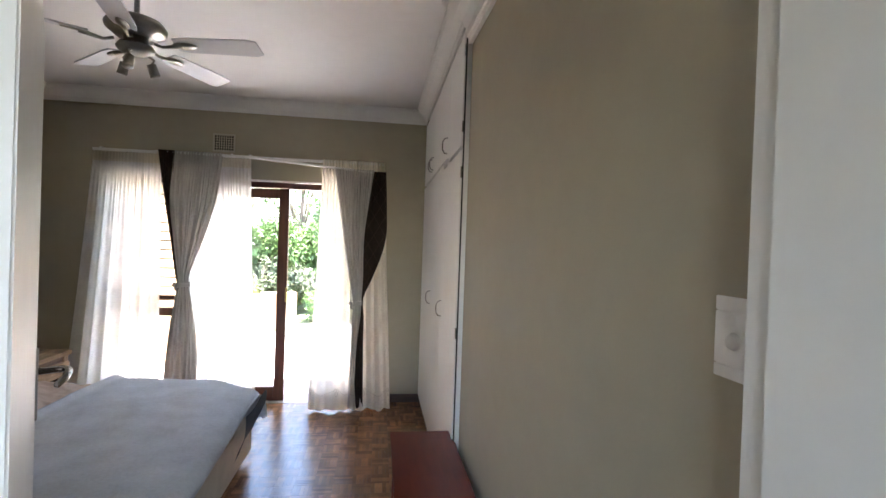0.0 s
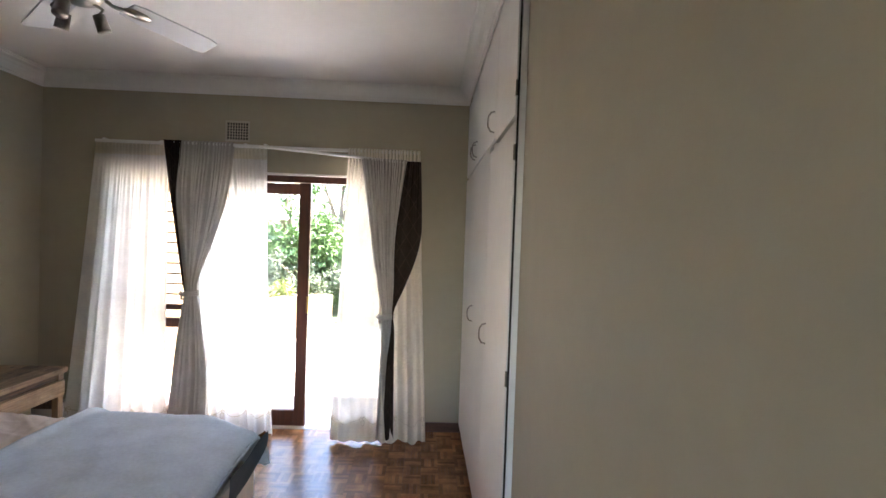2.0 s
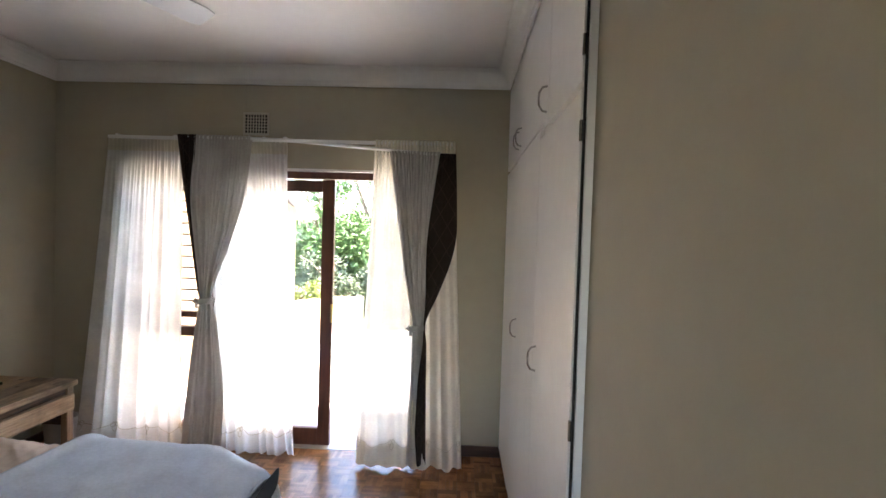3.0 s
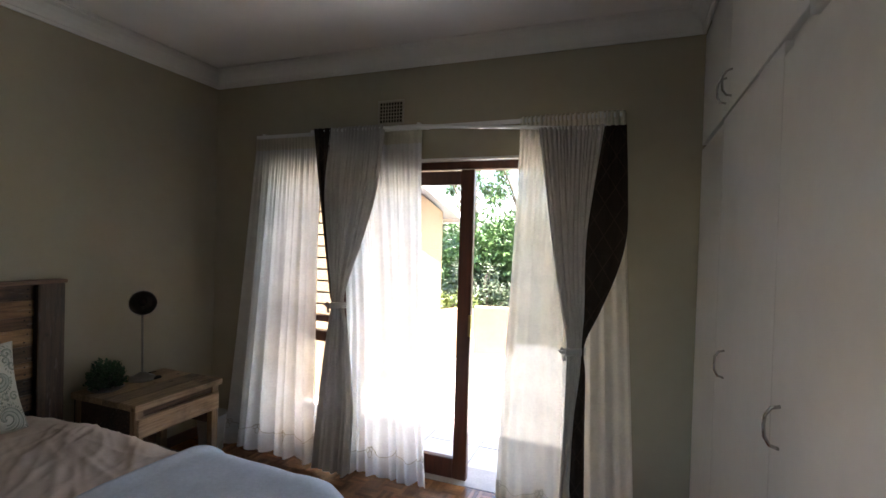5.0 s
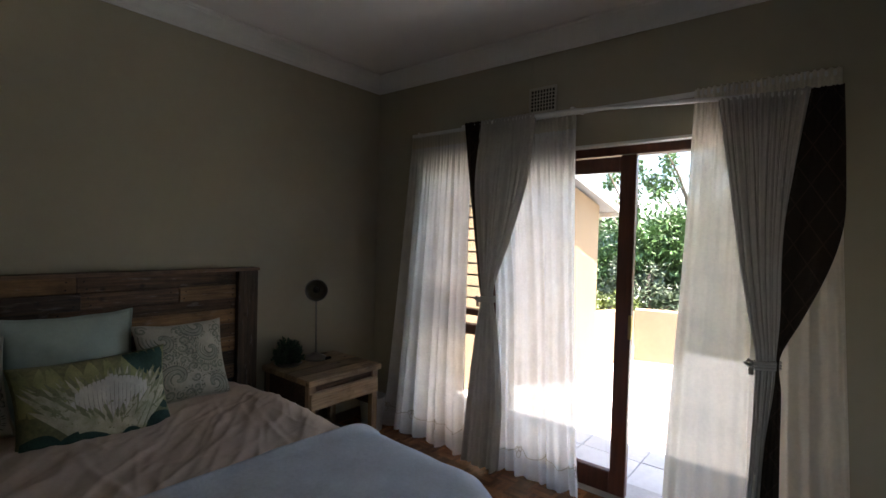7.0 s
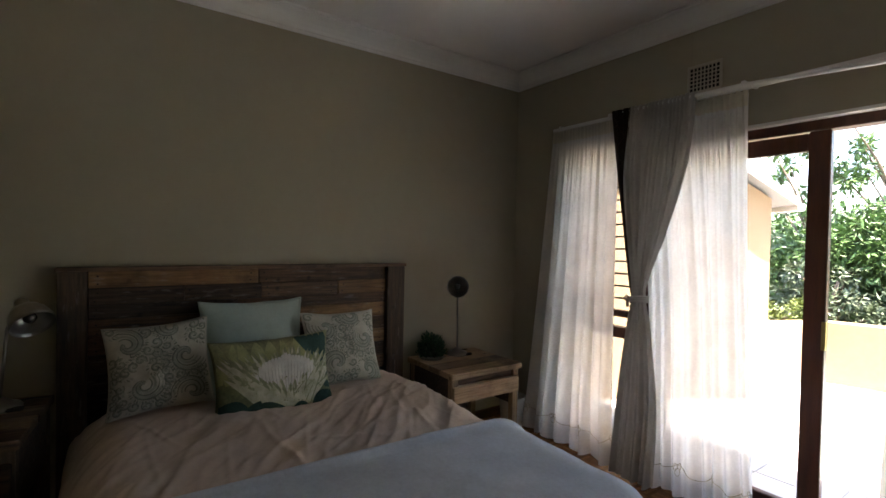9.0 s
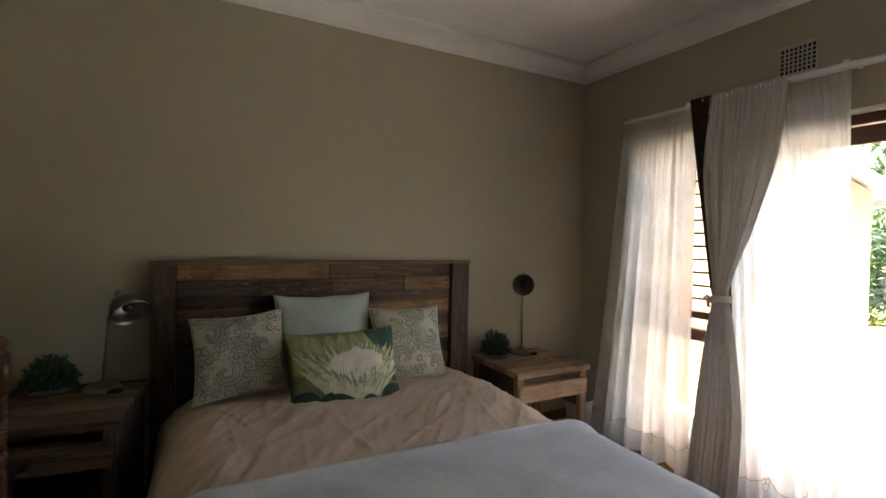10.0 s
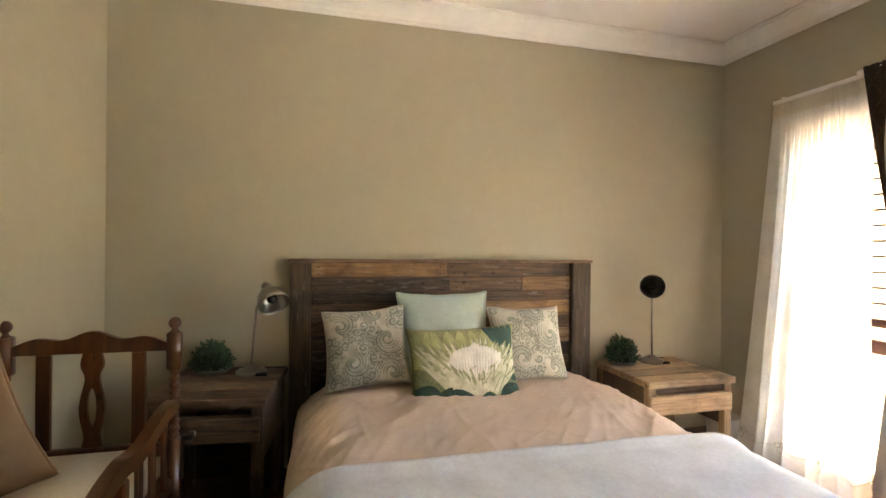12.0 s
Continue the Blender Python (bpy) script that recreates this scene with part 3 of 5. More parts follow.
tied("grey curtain with wide brown lining, tied low",
     [(2.205, -0.42, -0.065, 4.125, 0.014), (1.86, -0.365, -0.10, 4.105, 0.034), (1.48, -0.306, -0.125, 4.085, 0.028), (1.21, -0.258, -0.13, 4.07, 0.018), (1.03, -0.222, -0.134, 4.065, 0.016), (0.94, -0.220, -0.136, 4.065, 0.016), (0.6, -0.222, -0.155, 4.06, 0.020), (0.03, -0.238, -0.165, 4.05, 0.022)],
     [(2.205, -0.066, 0.045, 4.095, 0.010), (1.85, -0.110, 0.062, 4.06, 0.010), (1.62, -0.134, 0.064, 4.04, 0.010), (1.44, -0.138, 0.028, 4.035, 0.009), (1.21, -0.134, -0.056, 4.03, 0.007), (1.03, -0.141, -0.128, 4.03, 0.003), (0.88, -0.145, -0.118, 4.03, 0.004), (0.6, -0.172, -0.114, 4.04, 0.006), (0.04, -0.185, -0.10, 4.03, 0.008)], 6, 33, (-0.178, 4.065, 0.985), 0.048)


# ---- built-in cupboards ----
def d_handle(parent, x, y, z, h=0.105):
    bm = tube(bmesh.new(), [(x, y, z - h / 2), (x - 0.02, y, z - h / 2 + 0.006), (x - 0.032, y, z - h / 4), (x - 0.034, y, z), (x - 0.032, y, z + h / 4), (x - 0.02, y, z + h / 2 - 0.006), (x, y, z + h / 2)], 0.0045, 8)
    part("handle", bm, CHROME, parent, "satin chrome D-shaped handle", True)


cup = thing("built_in_cupboard", pose(XC, 2.16, 0), "white painted built-in cupboards up to the ceiling", "cupboard")
CY = 2.16
part("carcass", B(0.024, 0.66, 0.012, YN - CY - 0.004, 0.0, 2.80), WHITE, cup)
part("plinth", B(0.018, 0.024, 0.012, YN - CY - 0.004, 0.0, 0.07), SKIRT, cup, "dark recessed plinth")
part("frame_strip", B(0.011, 0.034, -0.014, 0.006, 0.0, 2.72, 0.002), WHITE, cup, "white frame strip at the cupboard's end")
# no open slit here: a solid strip carries its shade as dark colour
part("gap_shade", B(0.004, 0.0105, -0.004, 0.006, 0.07, 2.70), SHADEBLACK, cup, "solid dark strip painted as the slit's shade beside the hinges")
for y0, y1, z0, z1, hy, hz in ((2.178, 2.879, 0.085, 2.065, 2.80, 1.125), (2.8805, 3.6885, 0.085, 2.105, 3.50, 1.12), (3.690, 4.285, 0.075, 2.09, None, None),
                               (2.178, 2.705, 2.09, 2.70, 2.745, 2.20), (2.7065, 3.6035, 2.115, 2.70, 3.55, 2.215), (3.605, 4.285, 2.115, 2.70, 3.66, 2.215)):
    d = part("door", B(0.0, 0.02, y0 - CY, y1 - CY, z0, z1, 0.0015), WHITE, cup)
    if hy:
        d_handle(d, 0.0, hy - CY, hz)
    if y0 < 2.2:
        for z in ((z0 + 0.25, (z0 + z1) / 2, z1 - 0.12) if z0 < 1 else (z0 + 0.1, z1 - 0.1)):
            part("hinge", B(-0.003, 0.015, y0 - CY - 0.012, y0 - CY - 0.001, z - 0.03, z + 0.03, 0.001), CHROME, d, "small steel hinge")

# ---- light switch ----
sw = thing("light_switch", pose(0.5195, 0.276, 1.430, 0, 0, 2.2), "white plastic light switch plate", "light switch")
PLASTIC = mat("white_plastic", (0.80, 0.79, 0.76), 0.3, var=0.015)
part("backplate", B(-0.004, 0, -0.037, 0.037, -0.059, 0.059, 0.001), PLASTIC, sw)
for z0, z1 in ((0.0385, 0.060), (-0.0405, 0.0375), (-0.060, -0.0415)):
    part("cover", B(-0.0075, -0.0041, -0.038, 0.038, z0, z1, 0.0012), PLASTIC, sw)
part("button", tube(bmesh.new(), [(-0.0076, 0, -0.004), (-0.0085, 0, -0.004), (-0.0125, 0, -0.004), (-0.0135, 0, -0.004)], [0.013, 0.0115, 0.011, 0.009], 20), PLASTIC, sw, "round push button", True)

# ---- entrance door ----
ang = math.degrees(math.atan2(0.756, -0.466))
ed = thing("door_2", pose(-0.372, 0.205, 0, 0, 0, ang - 0.2), "white painted bedroom door standing open", "door")
ed["kind"] = "structure"
part("leaf", B(0.0, 0.865, 0.0, 0.036, 0.01, 2.03, 0.003), WHITE, ed)
h = part("handle_plate", B(0.80, 0.835, -0.005, -0.0005, 1.10, 1.275, 0.002), CHROME, ed, "chrome handle plate")
part("lever", tube(bmesh.new(), [(0.817, -0.005, 1.215), (0.817, -0.05, 1.215), (0.808, -0.058, 1.215), (0.79, -0.062, 1.215), (0.74, -0.056, 1.212), (0.70, -0.040, 1.206)], [0.0085, 0.0085, 0.009, 0.009, 0.008, 0.007], 10), CHROME, h, "curved lever", True)

# ---- ceiling fan ----
FANW = mat("fan_blade_white", (0.60, 0.60, 0.63), 0.35, var=0.03)
PEWTER = mat("brushed_pewter", (0.38, 0.36, 0.32), 0.32, 1.0, var=0.12, scale=8)
fan = thing("ceiling_fan", pose(-1.215, 2.18, 0), "pewter ceiling fan with five pale blades", "ceiling fan")
part("rod", tube(bmesh.new(), [(0, 0, 2.605), (0, 0, 2.835)], 0.013, 12), PEWTER, fan, "slim steel rod", True)
part("canopy", lathe(bmesh.new(), [(0.0, 2.775), (0.045, 2.775), (0.065, 2.80), (0.068, 2.838)]), PEWTER, fan, "", True)
part("motor_housing", lathe(bmesh.new(), [(0.02, 2.612), (0.08, 2.608), (0.118, 2.592), (0.136, 2.566), (0.132, 2.548), (0.115, 2.536), (0.09, 2.515), (0.0, 2.515)]), PEWTER, fan, "rounded pewter motor housing", True)
part("lower_neck", lathe(bmesh.new(), [(0.055, 2.514), (0.053, 2.485), (0.075, 2.478), (0.085, 2.46), (0.07, 2.44), (0.03, 2.43), (0.0, 2.43)]), PEWTER, fan, "", True)
for k in range(5):
    a = radians(FAN_ANGLE + 72 * k)
    rot = Matrix.Rotation(a, 4, "Z") @ Matrix.Translation((0, 0, 2.485)) @ Matrix.Rotation(radians(-13), 4, "X")
    arm = part("blade_arm", tube(bmesh.new(), [(0.09, 0, 0.005), (0.13, 0, -0.012), (0.17, 0, -0.008), (0.225, 0, 0.0)], [0.008, 0.007, 0.009, 0.012], 8), PEWTER, fan, "dark curved blade arm", True)
    arm.matrix_basis = rot
    out = [(0.19, -0.045), (0.24, -0.055), (0.55, -0.066), (0.595, -0.056), (0.605, 0.045), (0.57, 0.060), (0.24, 0.055), (0.19, 0.045)]
    bl = part("blade", slab(bmesh.new(), out, 0.003, 0.010, "z"), FANW, fan, "pale grey fan blade")
    bl.matrix_basis = rot
    pl = part("blade_clip", lathe(bmesh.new(), [(0.0, -0.004), (0.028, -0.003), (0.03, 0.002), (0.0, 0.0025)], Matrix.Translation((0.235, 0, 0)) @ Matrix.Diagonal((2.0, 0.9, 1, 1)), 16), PEWTER, bl, "", True)
for k in range(3):
    a = radians(35 + 120 * k)
    d = Vector((math.cos(a), math.sin(a), 0))
    base = d * 0.05 + Vector((0, 0, 2.44))
    tipd = (d * 0.35 + Vector((0, 0, -1))).normalized()
    s0 = d * 0.068 + Vector((0, 0, 2.40))
    sp = part("spotlight", tube(bmesh.new(), [s0, s0 + tipd * 0.055, s0 + tipd * 0.06], [0.021, 0.024, 0.024], 14), PEWTER, fan, "small pewter spotlight", True)
    part("spot_arm", tube(bmesh.new(), [base, d * 0.08 + Vector((0, 0, 2.425)), s0], 0.006, 6), PEWTER, sp)


# ---- bed ----
BY, HW = 2.22, 0.89          # middle line and half width
bed = thing("bed", pose(0, 0, 0), "king bed with cream base and mattress", "bed")
part("base", B(-2.90, -0.84, BY - 0.90, BY + 0.90, 0.06, 0.34, 0.015), MATTR, bed, "cream upholstered bed base")
part("mattress", B(-2.90, -0.82, BY - HW + 0.03, BY + HW - 0.03, 0.345, 0.515, 0.08), MATTR, bed, "cream mattress")
for x in (-2.8, -0.95):
    for y in (BY - 0.8, BY + 0.8):
        part("foot", B(x - 0.03, x + 0.03, y - 0.03, y + 0.03, 0.0, 0.06, 0.004), SKIRT, bed)


def drop_curve(s, half, r, hang_len):
    """(offset, fall) of cloth that goes past an edge at half with a round of radius r."""
    a = abs(s)
    flat = half - r
    if a <= flat:
        return s, 0.0
    t = (a - flat) / r
    if t < math.pi / 2:
        return math.copysign(flat + r * math.sin(t), s), r * (1 - math.cos(t))
    e = a - flat - r * math.pi / 2
    return math.copysign(half + 0.03 * e, s), r + e


def creases(x, y, s, seed):
    """Ridged wrinkles."""
    p = Vector((x * s, y * s * 0.55, seed))
    a = noise.fractal(p, 0.9, 2.0, 4)
    b = 1 - abs(noise.noise(p * 1.7 + Vector((3, 1, 0))))
    return 0.55 * a + 0.5 * (b ** 3)


RG = random.Random(40)
RIDGES = []
for _ in range(150):
    a = RG.gauss(-0.75, 0.45)
    RIDGES.append((RG.uniform(-2.5, -1.6), RG.uniform(-0.95, 0.95), math.cos(a), math.sin(a), RG.uniform(0.10, 0.34), RG.uniform(0.007, 0.017), RG.uniform(0.0015, 0.007)))


def ridge_sum(x, s):
    """Narrow soft folds that run aslant across the cover."""
    z = 0.0
    for cx, cs, dx, ds, ln, wd, hh in RIDGES:
        ax, ay = x - cx, s - cs
        al = ax * dx + ay * ds
        if abs(al) < ln * 1.6:
            ac = (ay * dx - ax * ds - 0.12 * al * al) / wd
            if abs(ac) < 3:
                z += hh * math.exp(-ac * ac - (al / ln) ** 2 * 1.5)
    return z


def duvet_point(u, v):
    x = -2.84 + 1.98 * u
    s = -1.32 + 2.64 * v
    y, fall = drop_curve(s, HW + 0.015, 0.24, 0.3)
    top = 0.572 - 0.03 * min(1, max(0, (x + 1.75) / 0.12)) + 0.045 * math.exp(-((x + 2.35) / 0.5) ** 2) * math.cos(0.9 * s)
    amp = 0.017 * (0.1 + 0.9 * math.exp(-((x + 2.1) / 0.7) ** 2))
    skew = creases(x + 0.55 * s, s - 0.35 * x, 2.1, 4.0)
    fine = creases(x + 0.8 * s, s, 5.2, 9.0) * (1 if x < -1.7 else 0.2)
    z = top - fall + amp * skew * (1 if fall < 0.1 else 0.4) + 0.016 * fine
    z += ridge_sum(x, s)
    out = 0.02 * skew if fall > 0.1 else 0.0
    return Vector((x, BY + y + math.copysign(out, s), max(z, 0.12)))


dv = thing("duvet", Matrix(), "rumpled dusty pink cotton duvet on the bed", "duvet")
o = part("cover", sheet(bmesh.new(), 250, 300, duvet_point), DUVET, dv, "", True)
md = o.modifiers.new("thick", "SOLIDIFY")
md.thickness, md.offset = 0.02, -1
for v in (0.06, 0.94):
    part("side_seam", tube(bmesh.new(), [duvet_point(k / 40, v) for k in range(41)], 0.004, 6), DUVET, dv, "", True)


def blanket_point(u, v):
    xe = -1.765 + 0.135 * v + 0.02 * math.sin(7 * v)
    t = u * 1.30
    s = -1.28 + 2.52 * v
    y, fall = drop_curve(s, HW + 0.03, 0.22, 0.35)
    xf, fx = drop_curve(max(0.0, t), 1.05 - 0.14 * v, 0.06, 0.1)
    xf += xe
    fx = min(fx, 0.036 + 0.012 * math.sin(5 * v))
    roll = 0.022 * math.exp(-(t / 0.035) ** 2)
    if xf > -1.0:
        fall = min(fall, 0.34 - 0.55 * (xf + 1.0))
    if y > 0:
        y *= 1 - 0.23 * min(1, max(0, (xf + 1.05) / 0.35))
    z = 0.594 - fall - fx + 0.012 * creases(xf * 1.2, s, 2.4, 2.0) + roll + 0.004 * math.exp(-((xf + 1.75) / 0.3) ** 2)
    sag = 0.03 * min(1, max(0, (xf + 1.1) / 0.3))
    return Vector((xf, BY + y + (0.03 * math.sin(9 * xf) if fall > 0.16 else 0), max(z - sag, 0.10)))


bk = thing("blanket", Matrix(), "pale blue woven blanket over the bed's foot", "blanket")
o = part("cloth", sheet(bmesh.new(), 110, 170, blanket_point), BLANKET, bk, "", True)
md = o.modifiers.new("thick", "SOLIDIFY")
md.thickness, md.offset = 0.014, 1

# hanging corner at the foot; its shade is painted as dark cloth
part("shaded_corner", sheet(bmesh.new(), 14, 16, lambda u, v: Vector((-0.700 - 0.05 * v * v + 0.008 * math.sin(6 * u + 3 * v), 2.40 + 0.50 * u - 0.02 * v, 0.556 - v * (0.25 - 0.09 * u)))), BLANKSHADE, bk, "hanging blanket corner with its shade in the colour", True)

# ---- headboard of reclaimed planks ----
hb = thing("headboard", pose(XW, 0, 0), "rustic reclaimed plank headboard against the wall", "headboard")
for y0, y1 in ((1.27, 1.385), (3.035, 3.168)):
    part("post", B(0.006, 0.085, y0, y1, 0.0, 1.262, 0.004), RUSTICV, hb, "dark weathered upright post")
part("cap", B(0.004, 0.095, 1.262, 3.175, 1.2625, 1.282, 0.003), RUSTICH, hb, "narrow top board")
part("backing", B(0.006, 0.02, 1.386, 3.034, 0.3, 1.262), SHADEBLACK, hb)
rng = random.Random(12)
z = 1.259
rows = [(0.085, [0.49]), (0.088, [0.255, 0.5, 0.79]), (0.068, [0.42]), (0.095, [0.33, 0.62]), (0.085, [0.2, 0.7]), (0.09, [0.5]), (0.09, [0.35, 0.8]), (0.09, [0.6])]
tones = [(WOODTAN, WOODBR), (WOODDK, WOODDK, WOODBR, WOODTAN), (WOODDK, WOODBR), (WOODBR, WOODDK, WOODTAN), (WOODBR, WOODDK, WOODBR), (WOODDK, WOODTAN), (WOODDK, WOODBR, WOODDK), (WOODDK, WOODBR)]
for (hgt, cuts), tone in zip(rows, tones):
    ys = [0.0] + cuts + [1.0]
    for k, (a, b) in enumerate(zip(ys, ys[1:])):
        pr = rng.uniform(0.0, 0.012)
        pk = part("plank", B(0.022, 0.048 + pr, 1.387 + 1.646 * a + 0.0015, 1.387 + 1.646 * b - 0.0015, z - hgt + 0.003, z, 0.003), tone[k % len(tone)], hb)
        bm = bmesh.new()
        for e in (a, b):
            for q in (0.27, 0.73):
                yn = 1.387 + 1.646 * e + (0.035 if e == a else -0.035) + rng.uniform(-0.012, 0.012)
                lathe(bm, [(0.0045, 0.0), (0.0038, 0.0012)], Matrix.Translation((0.048 + pr, yn, z - hgt * q)) @ Matrix.Rotation(math.pi / 2, 4, "Y"), 8)
        part("nail", bm, SHADEBLACK, pk, "dark rusted nail heads")["kind"] = "stuff"
    z -= hgt


# ---- bedside tables ----
def bedside(m, label, knob, d=0.55, hgt=0.60, light=None, light2=None, leg=None, w=0.61):
    n = thing("bedside_table", m, label, "bedside table", "bedside tables")
    # local x runs out from the wall, y along it
    for k in range(4):
        x0, x1 = d * k / 4, d * (k + 1) / 4
        part("top_plank", B(x0 + 0.001, x1 - 0.001, 0.002 * (k % 2), w - 0.003 * ((k + 1) % 2), hgt - 0.038, hgt - 0.001 * (k % 2), 0.003), (light or WOODLT) if k != 2 else (light2 or WOODLT2), n)
    for x in (0.02, d - 0.065):
        for y in (0.015, w - 0.065):
            part("leg", B(x, x + 0.045, y, y + 0.05, 0.0, hgt - 0.0385, 0.003), leg or WOODLV, n)
    back = 0.07 if knob else 0.0
    part("apron", B(d - 0.058 - back, d - 0.030 - back, 0.066, w - 0.066, hgt - 0.085, hgt - 0.0385, 0.002), WOODBR, n)
    part("side_board", B(0.066, d - 0.066, 0.02, 0.042, hgt - 0.30, hgt - 0.0385, 0.002), WOODDK, n)
    part("side_board", B(0.066, d - 0.066, w - 0.042, w - 0.02, hgt - 0.30, hgt - 0.0385, 0.002), WOODDK, n)
    part("back_board", B(0.002, 0.019, 0.02, w - 0.02, 0.05, hgt - 0.0385, 0.002), WOODDK, n)
    part("shelf", B(0.02, d - 0.02, 0.066, w - 0.066, 0.06, 0.08, 0.002), WOODDK, n)
    dr = part("drawer", B(d - 0.066, d - 0.002, 0.022 if not knob else 0.04, w - 0.025, hgt - 0.195, hgt - 0.088, 0.004), WOODLT if not knob else WOODBR, n, "rough sawn drawer front")
    if knob:
        part("knob", lathe(bmesh.new(), [(0.009, 0), (0.008, 0.012), (0.016, 0.02), (0.012, 0.03), (0.0, 0.032)], Matrix.Translation((d - 0.002, w * 0.45, hgt - 0.14)) @ Matrix.Rotation(math.pi / 2, 4, "Y"), 16), WOODBR, dr, "turned wooden knob", True)
    return n


bedside(pose(-2.985, 3.245, 0), "reclaimed pine bedside table beside the window", False)
bedside(pose(-2.99, 0.73, 0, 0, 0, -6), "dark reclaimed wood bedside table with a drawer knob", True, 0.58, 0.68, WOODBR, RUSTICH, RUSTICV, 0.54)


# ---- bedside lamps ----
def desk_lamp(m, label, aim, height, lean, big=1.0, off=None):
    la = thing("bedside_lamp", m, label, "lamp", "bedside lamps")
    part("base", lathe(bmesh.new(), [(0.0, 0.0), (0.076, 0.0), (0.078, 0.012), (0.07, 0.022), (0.048, 0.028), (0.03, 0.042), (0.016, 0.05), (0.0, 0.052)]), STEEL, la, "domed steel lamp base", True)
    top = Vector((lean[0], lean[1], height))
    part("stem", tube(bmesh.new(), [(0, 0, 0.045), top * 0.5 + Vector((0, 0, 0.02)), top], 0.0065, 10), STEEL, la, "slim steel stem", True)
    aim = Vector(aim).normalized()
    if off:
        nxt = top + Vector(off)
        part("elbow", tube(bmesh.new(), [top, top + Vector(off) * 0.4 - aim * 0.02, nxt - aim * 0.035], 0.0055, 8), STEEL, la, "short bent lamp arm", True)
        top = nxt
    q = aim.to_track_quat("Z", "Y").to_matrix().to_4x4()
    mm = Matrix.Translation(top) @ q @ Matrix.Diagonal((big, big, big, 1))
    prof = [(0.0, -0.062), (0.022, -0.062), (0.026, -0.05), (0.024, -0.028), (0.03, -0.022), (0.05, -0.01), (0.068, 0.018), (0.077, 0.055), (0.079, 0.075), (0.0765, 0.075), (0.074, 0.055), (0.064, 0.02), (0.046, -0.004), (0.0, -0.012)]
    sh = part("shade", lathe(bmesh.new(), prof, mm), STEEL, la, "round steel shade open at the front", True)
    part("bulb", lathe(bmesh.new(), [(0.012, -0.012), (0.013, 0.01), (0.024, 0.03), (0.024, 0.045), (0.012, 0.058), (0.0, 0.06)], mm, 16), BULB, sh, "clear unlit bulb", True)
    part("inline_switch", B(0.045, 0.072, 0.02, 0.085, 0.0005, 0.016, 0.003), SHADEBLACK, la, "small black cord switch")
    part("cord", tube(bmesh.new(), [(-0.05, 0.03, 0.006), (-0.09, 0.05, 0.004), (-0.10, 0.10, 0.004), (-0.085, 0.16, 0.004)], 0.003, 6), SHADEBLACK, la, "thin dark cord")
    return la


desk_lamp(pose(-2.86, 3.60, 0.60), "small steel bedside lamp, unlit", (1.0, -0.72, -0.02), 0.518, (0.03, -0.03))
desk_lamp(pose(-2.80, 1.09, 0.68), "small steel bedside lamp bent towards the bed", (0.62, 0.36, -0.66), 0.35, (0.02, 0.025), 1.04, (0.022, 0.065, 0.074))


# ---- potted greenery ----
def ball_plant(m, label, seed, r, tall=1.45):
    p = thing("potted_plant", m, label, "plant", "bedside plants")
    part("saucer", lathe(bmesh.new(), [(0.0, 0.0), (r * 0.75, 0.0), (r * 0.95, 0.014), (r * 0.9, 0.016), (0.0, 0.006)]), STEEL, p, "shallow metal dish", True)
    rg = random.Random(seed)
    bm = bmesh.new()
    for _ in range(1500):
        d = Vector((rg.gauss(0, 1), rg.gauss(0, 1), abs(rg.gauss(0, 1)) * 0.9)).normalized()
        rr = r * rg.uniform(0.5, 1.0) * rg.uniform(0.85, 1.2)
        c = Vector((d.x * rr, d.y * rr, 0.03 + d.z * rr * tall))
        t = Vector((rg.gauss(0, 1), rg.gauss(0, 1), rg.gauss(0, 1)))
        a = (d * 1.2 + t * 0.5).normalized()
        b = a.cross(t).normalized()
        s = rg.uniform(0.010, 0.018)
        n = a.cross(b) * s * 0.3
        vs = [bm.verts.new(c + q) for q in (-a * s, b * s * 0.5 + n, a * s, -b * s * 0.5 + n)]
        bm.faces.new(vs)
    part("foliage", bm, PLANT, p, "dense small green leaves")
    # dark filler within the foliage; shade between the leaves is its colour
    part("core", lathe(bmesh.new(), [(0.0, 0.017), (r * 0.45, 0.02), (r * 0.55, 0.05), (r * 0.4, r * 0.75), (0.0, r * 0.95)]), PLANTD, p, "solid core with the shade among the leaves in its colour", True)
    return p


ball_plant(pose(-2.86, 3.37, 0.60), "small round potted plant on a dish", 5, 0.10)
ball_plant(pose(-2.88, 0.882, 0.68), "bushy green potted plant on a dish", 6, 0.10, 1.25)


# ---- cushions ----
def cushion_shape(w, h, t, seed):
    def surf(u, v, side):
        a, b = 2 * u - 1, 2 * v - 1
        pinch_x = 1 - 0.085 * (1 - b * b)
        pinch_y = 1 - 0.085 * (1 - a * a)
        e = max(0.0, (1 - abs(a) ** 2.6) * (1 - abs(b) ** 2.6)) ** 0.55
        wr = noise.fractal(Vector((a * 2.2, b * 2.2, seed)), 1.0, 2.0, 3) * 0.012
        return Vector((side * (t / 2 * e + wr * e), a * w / 2 * pinch_x, b * h / 2 * pinch_y + 0.006 * noise.noise(Vector((a * 2, seed, 0)))))
    return surf


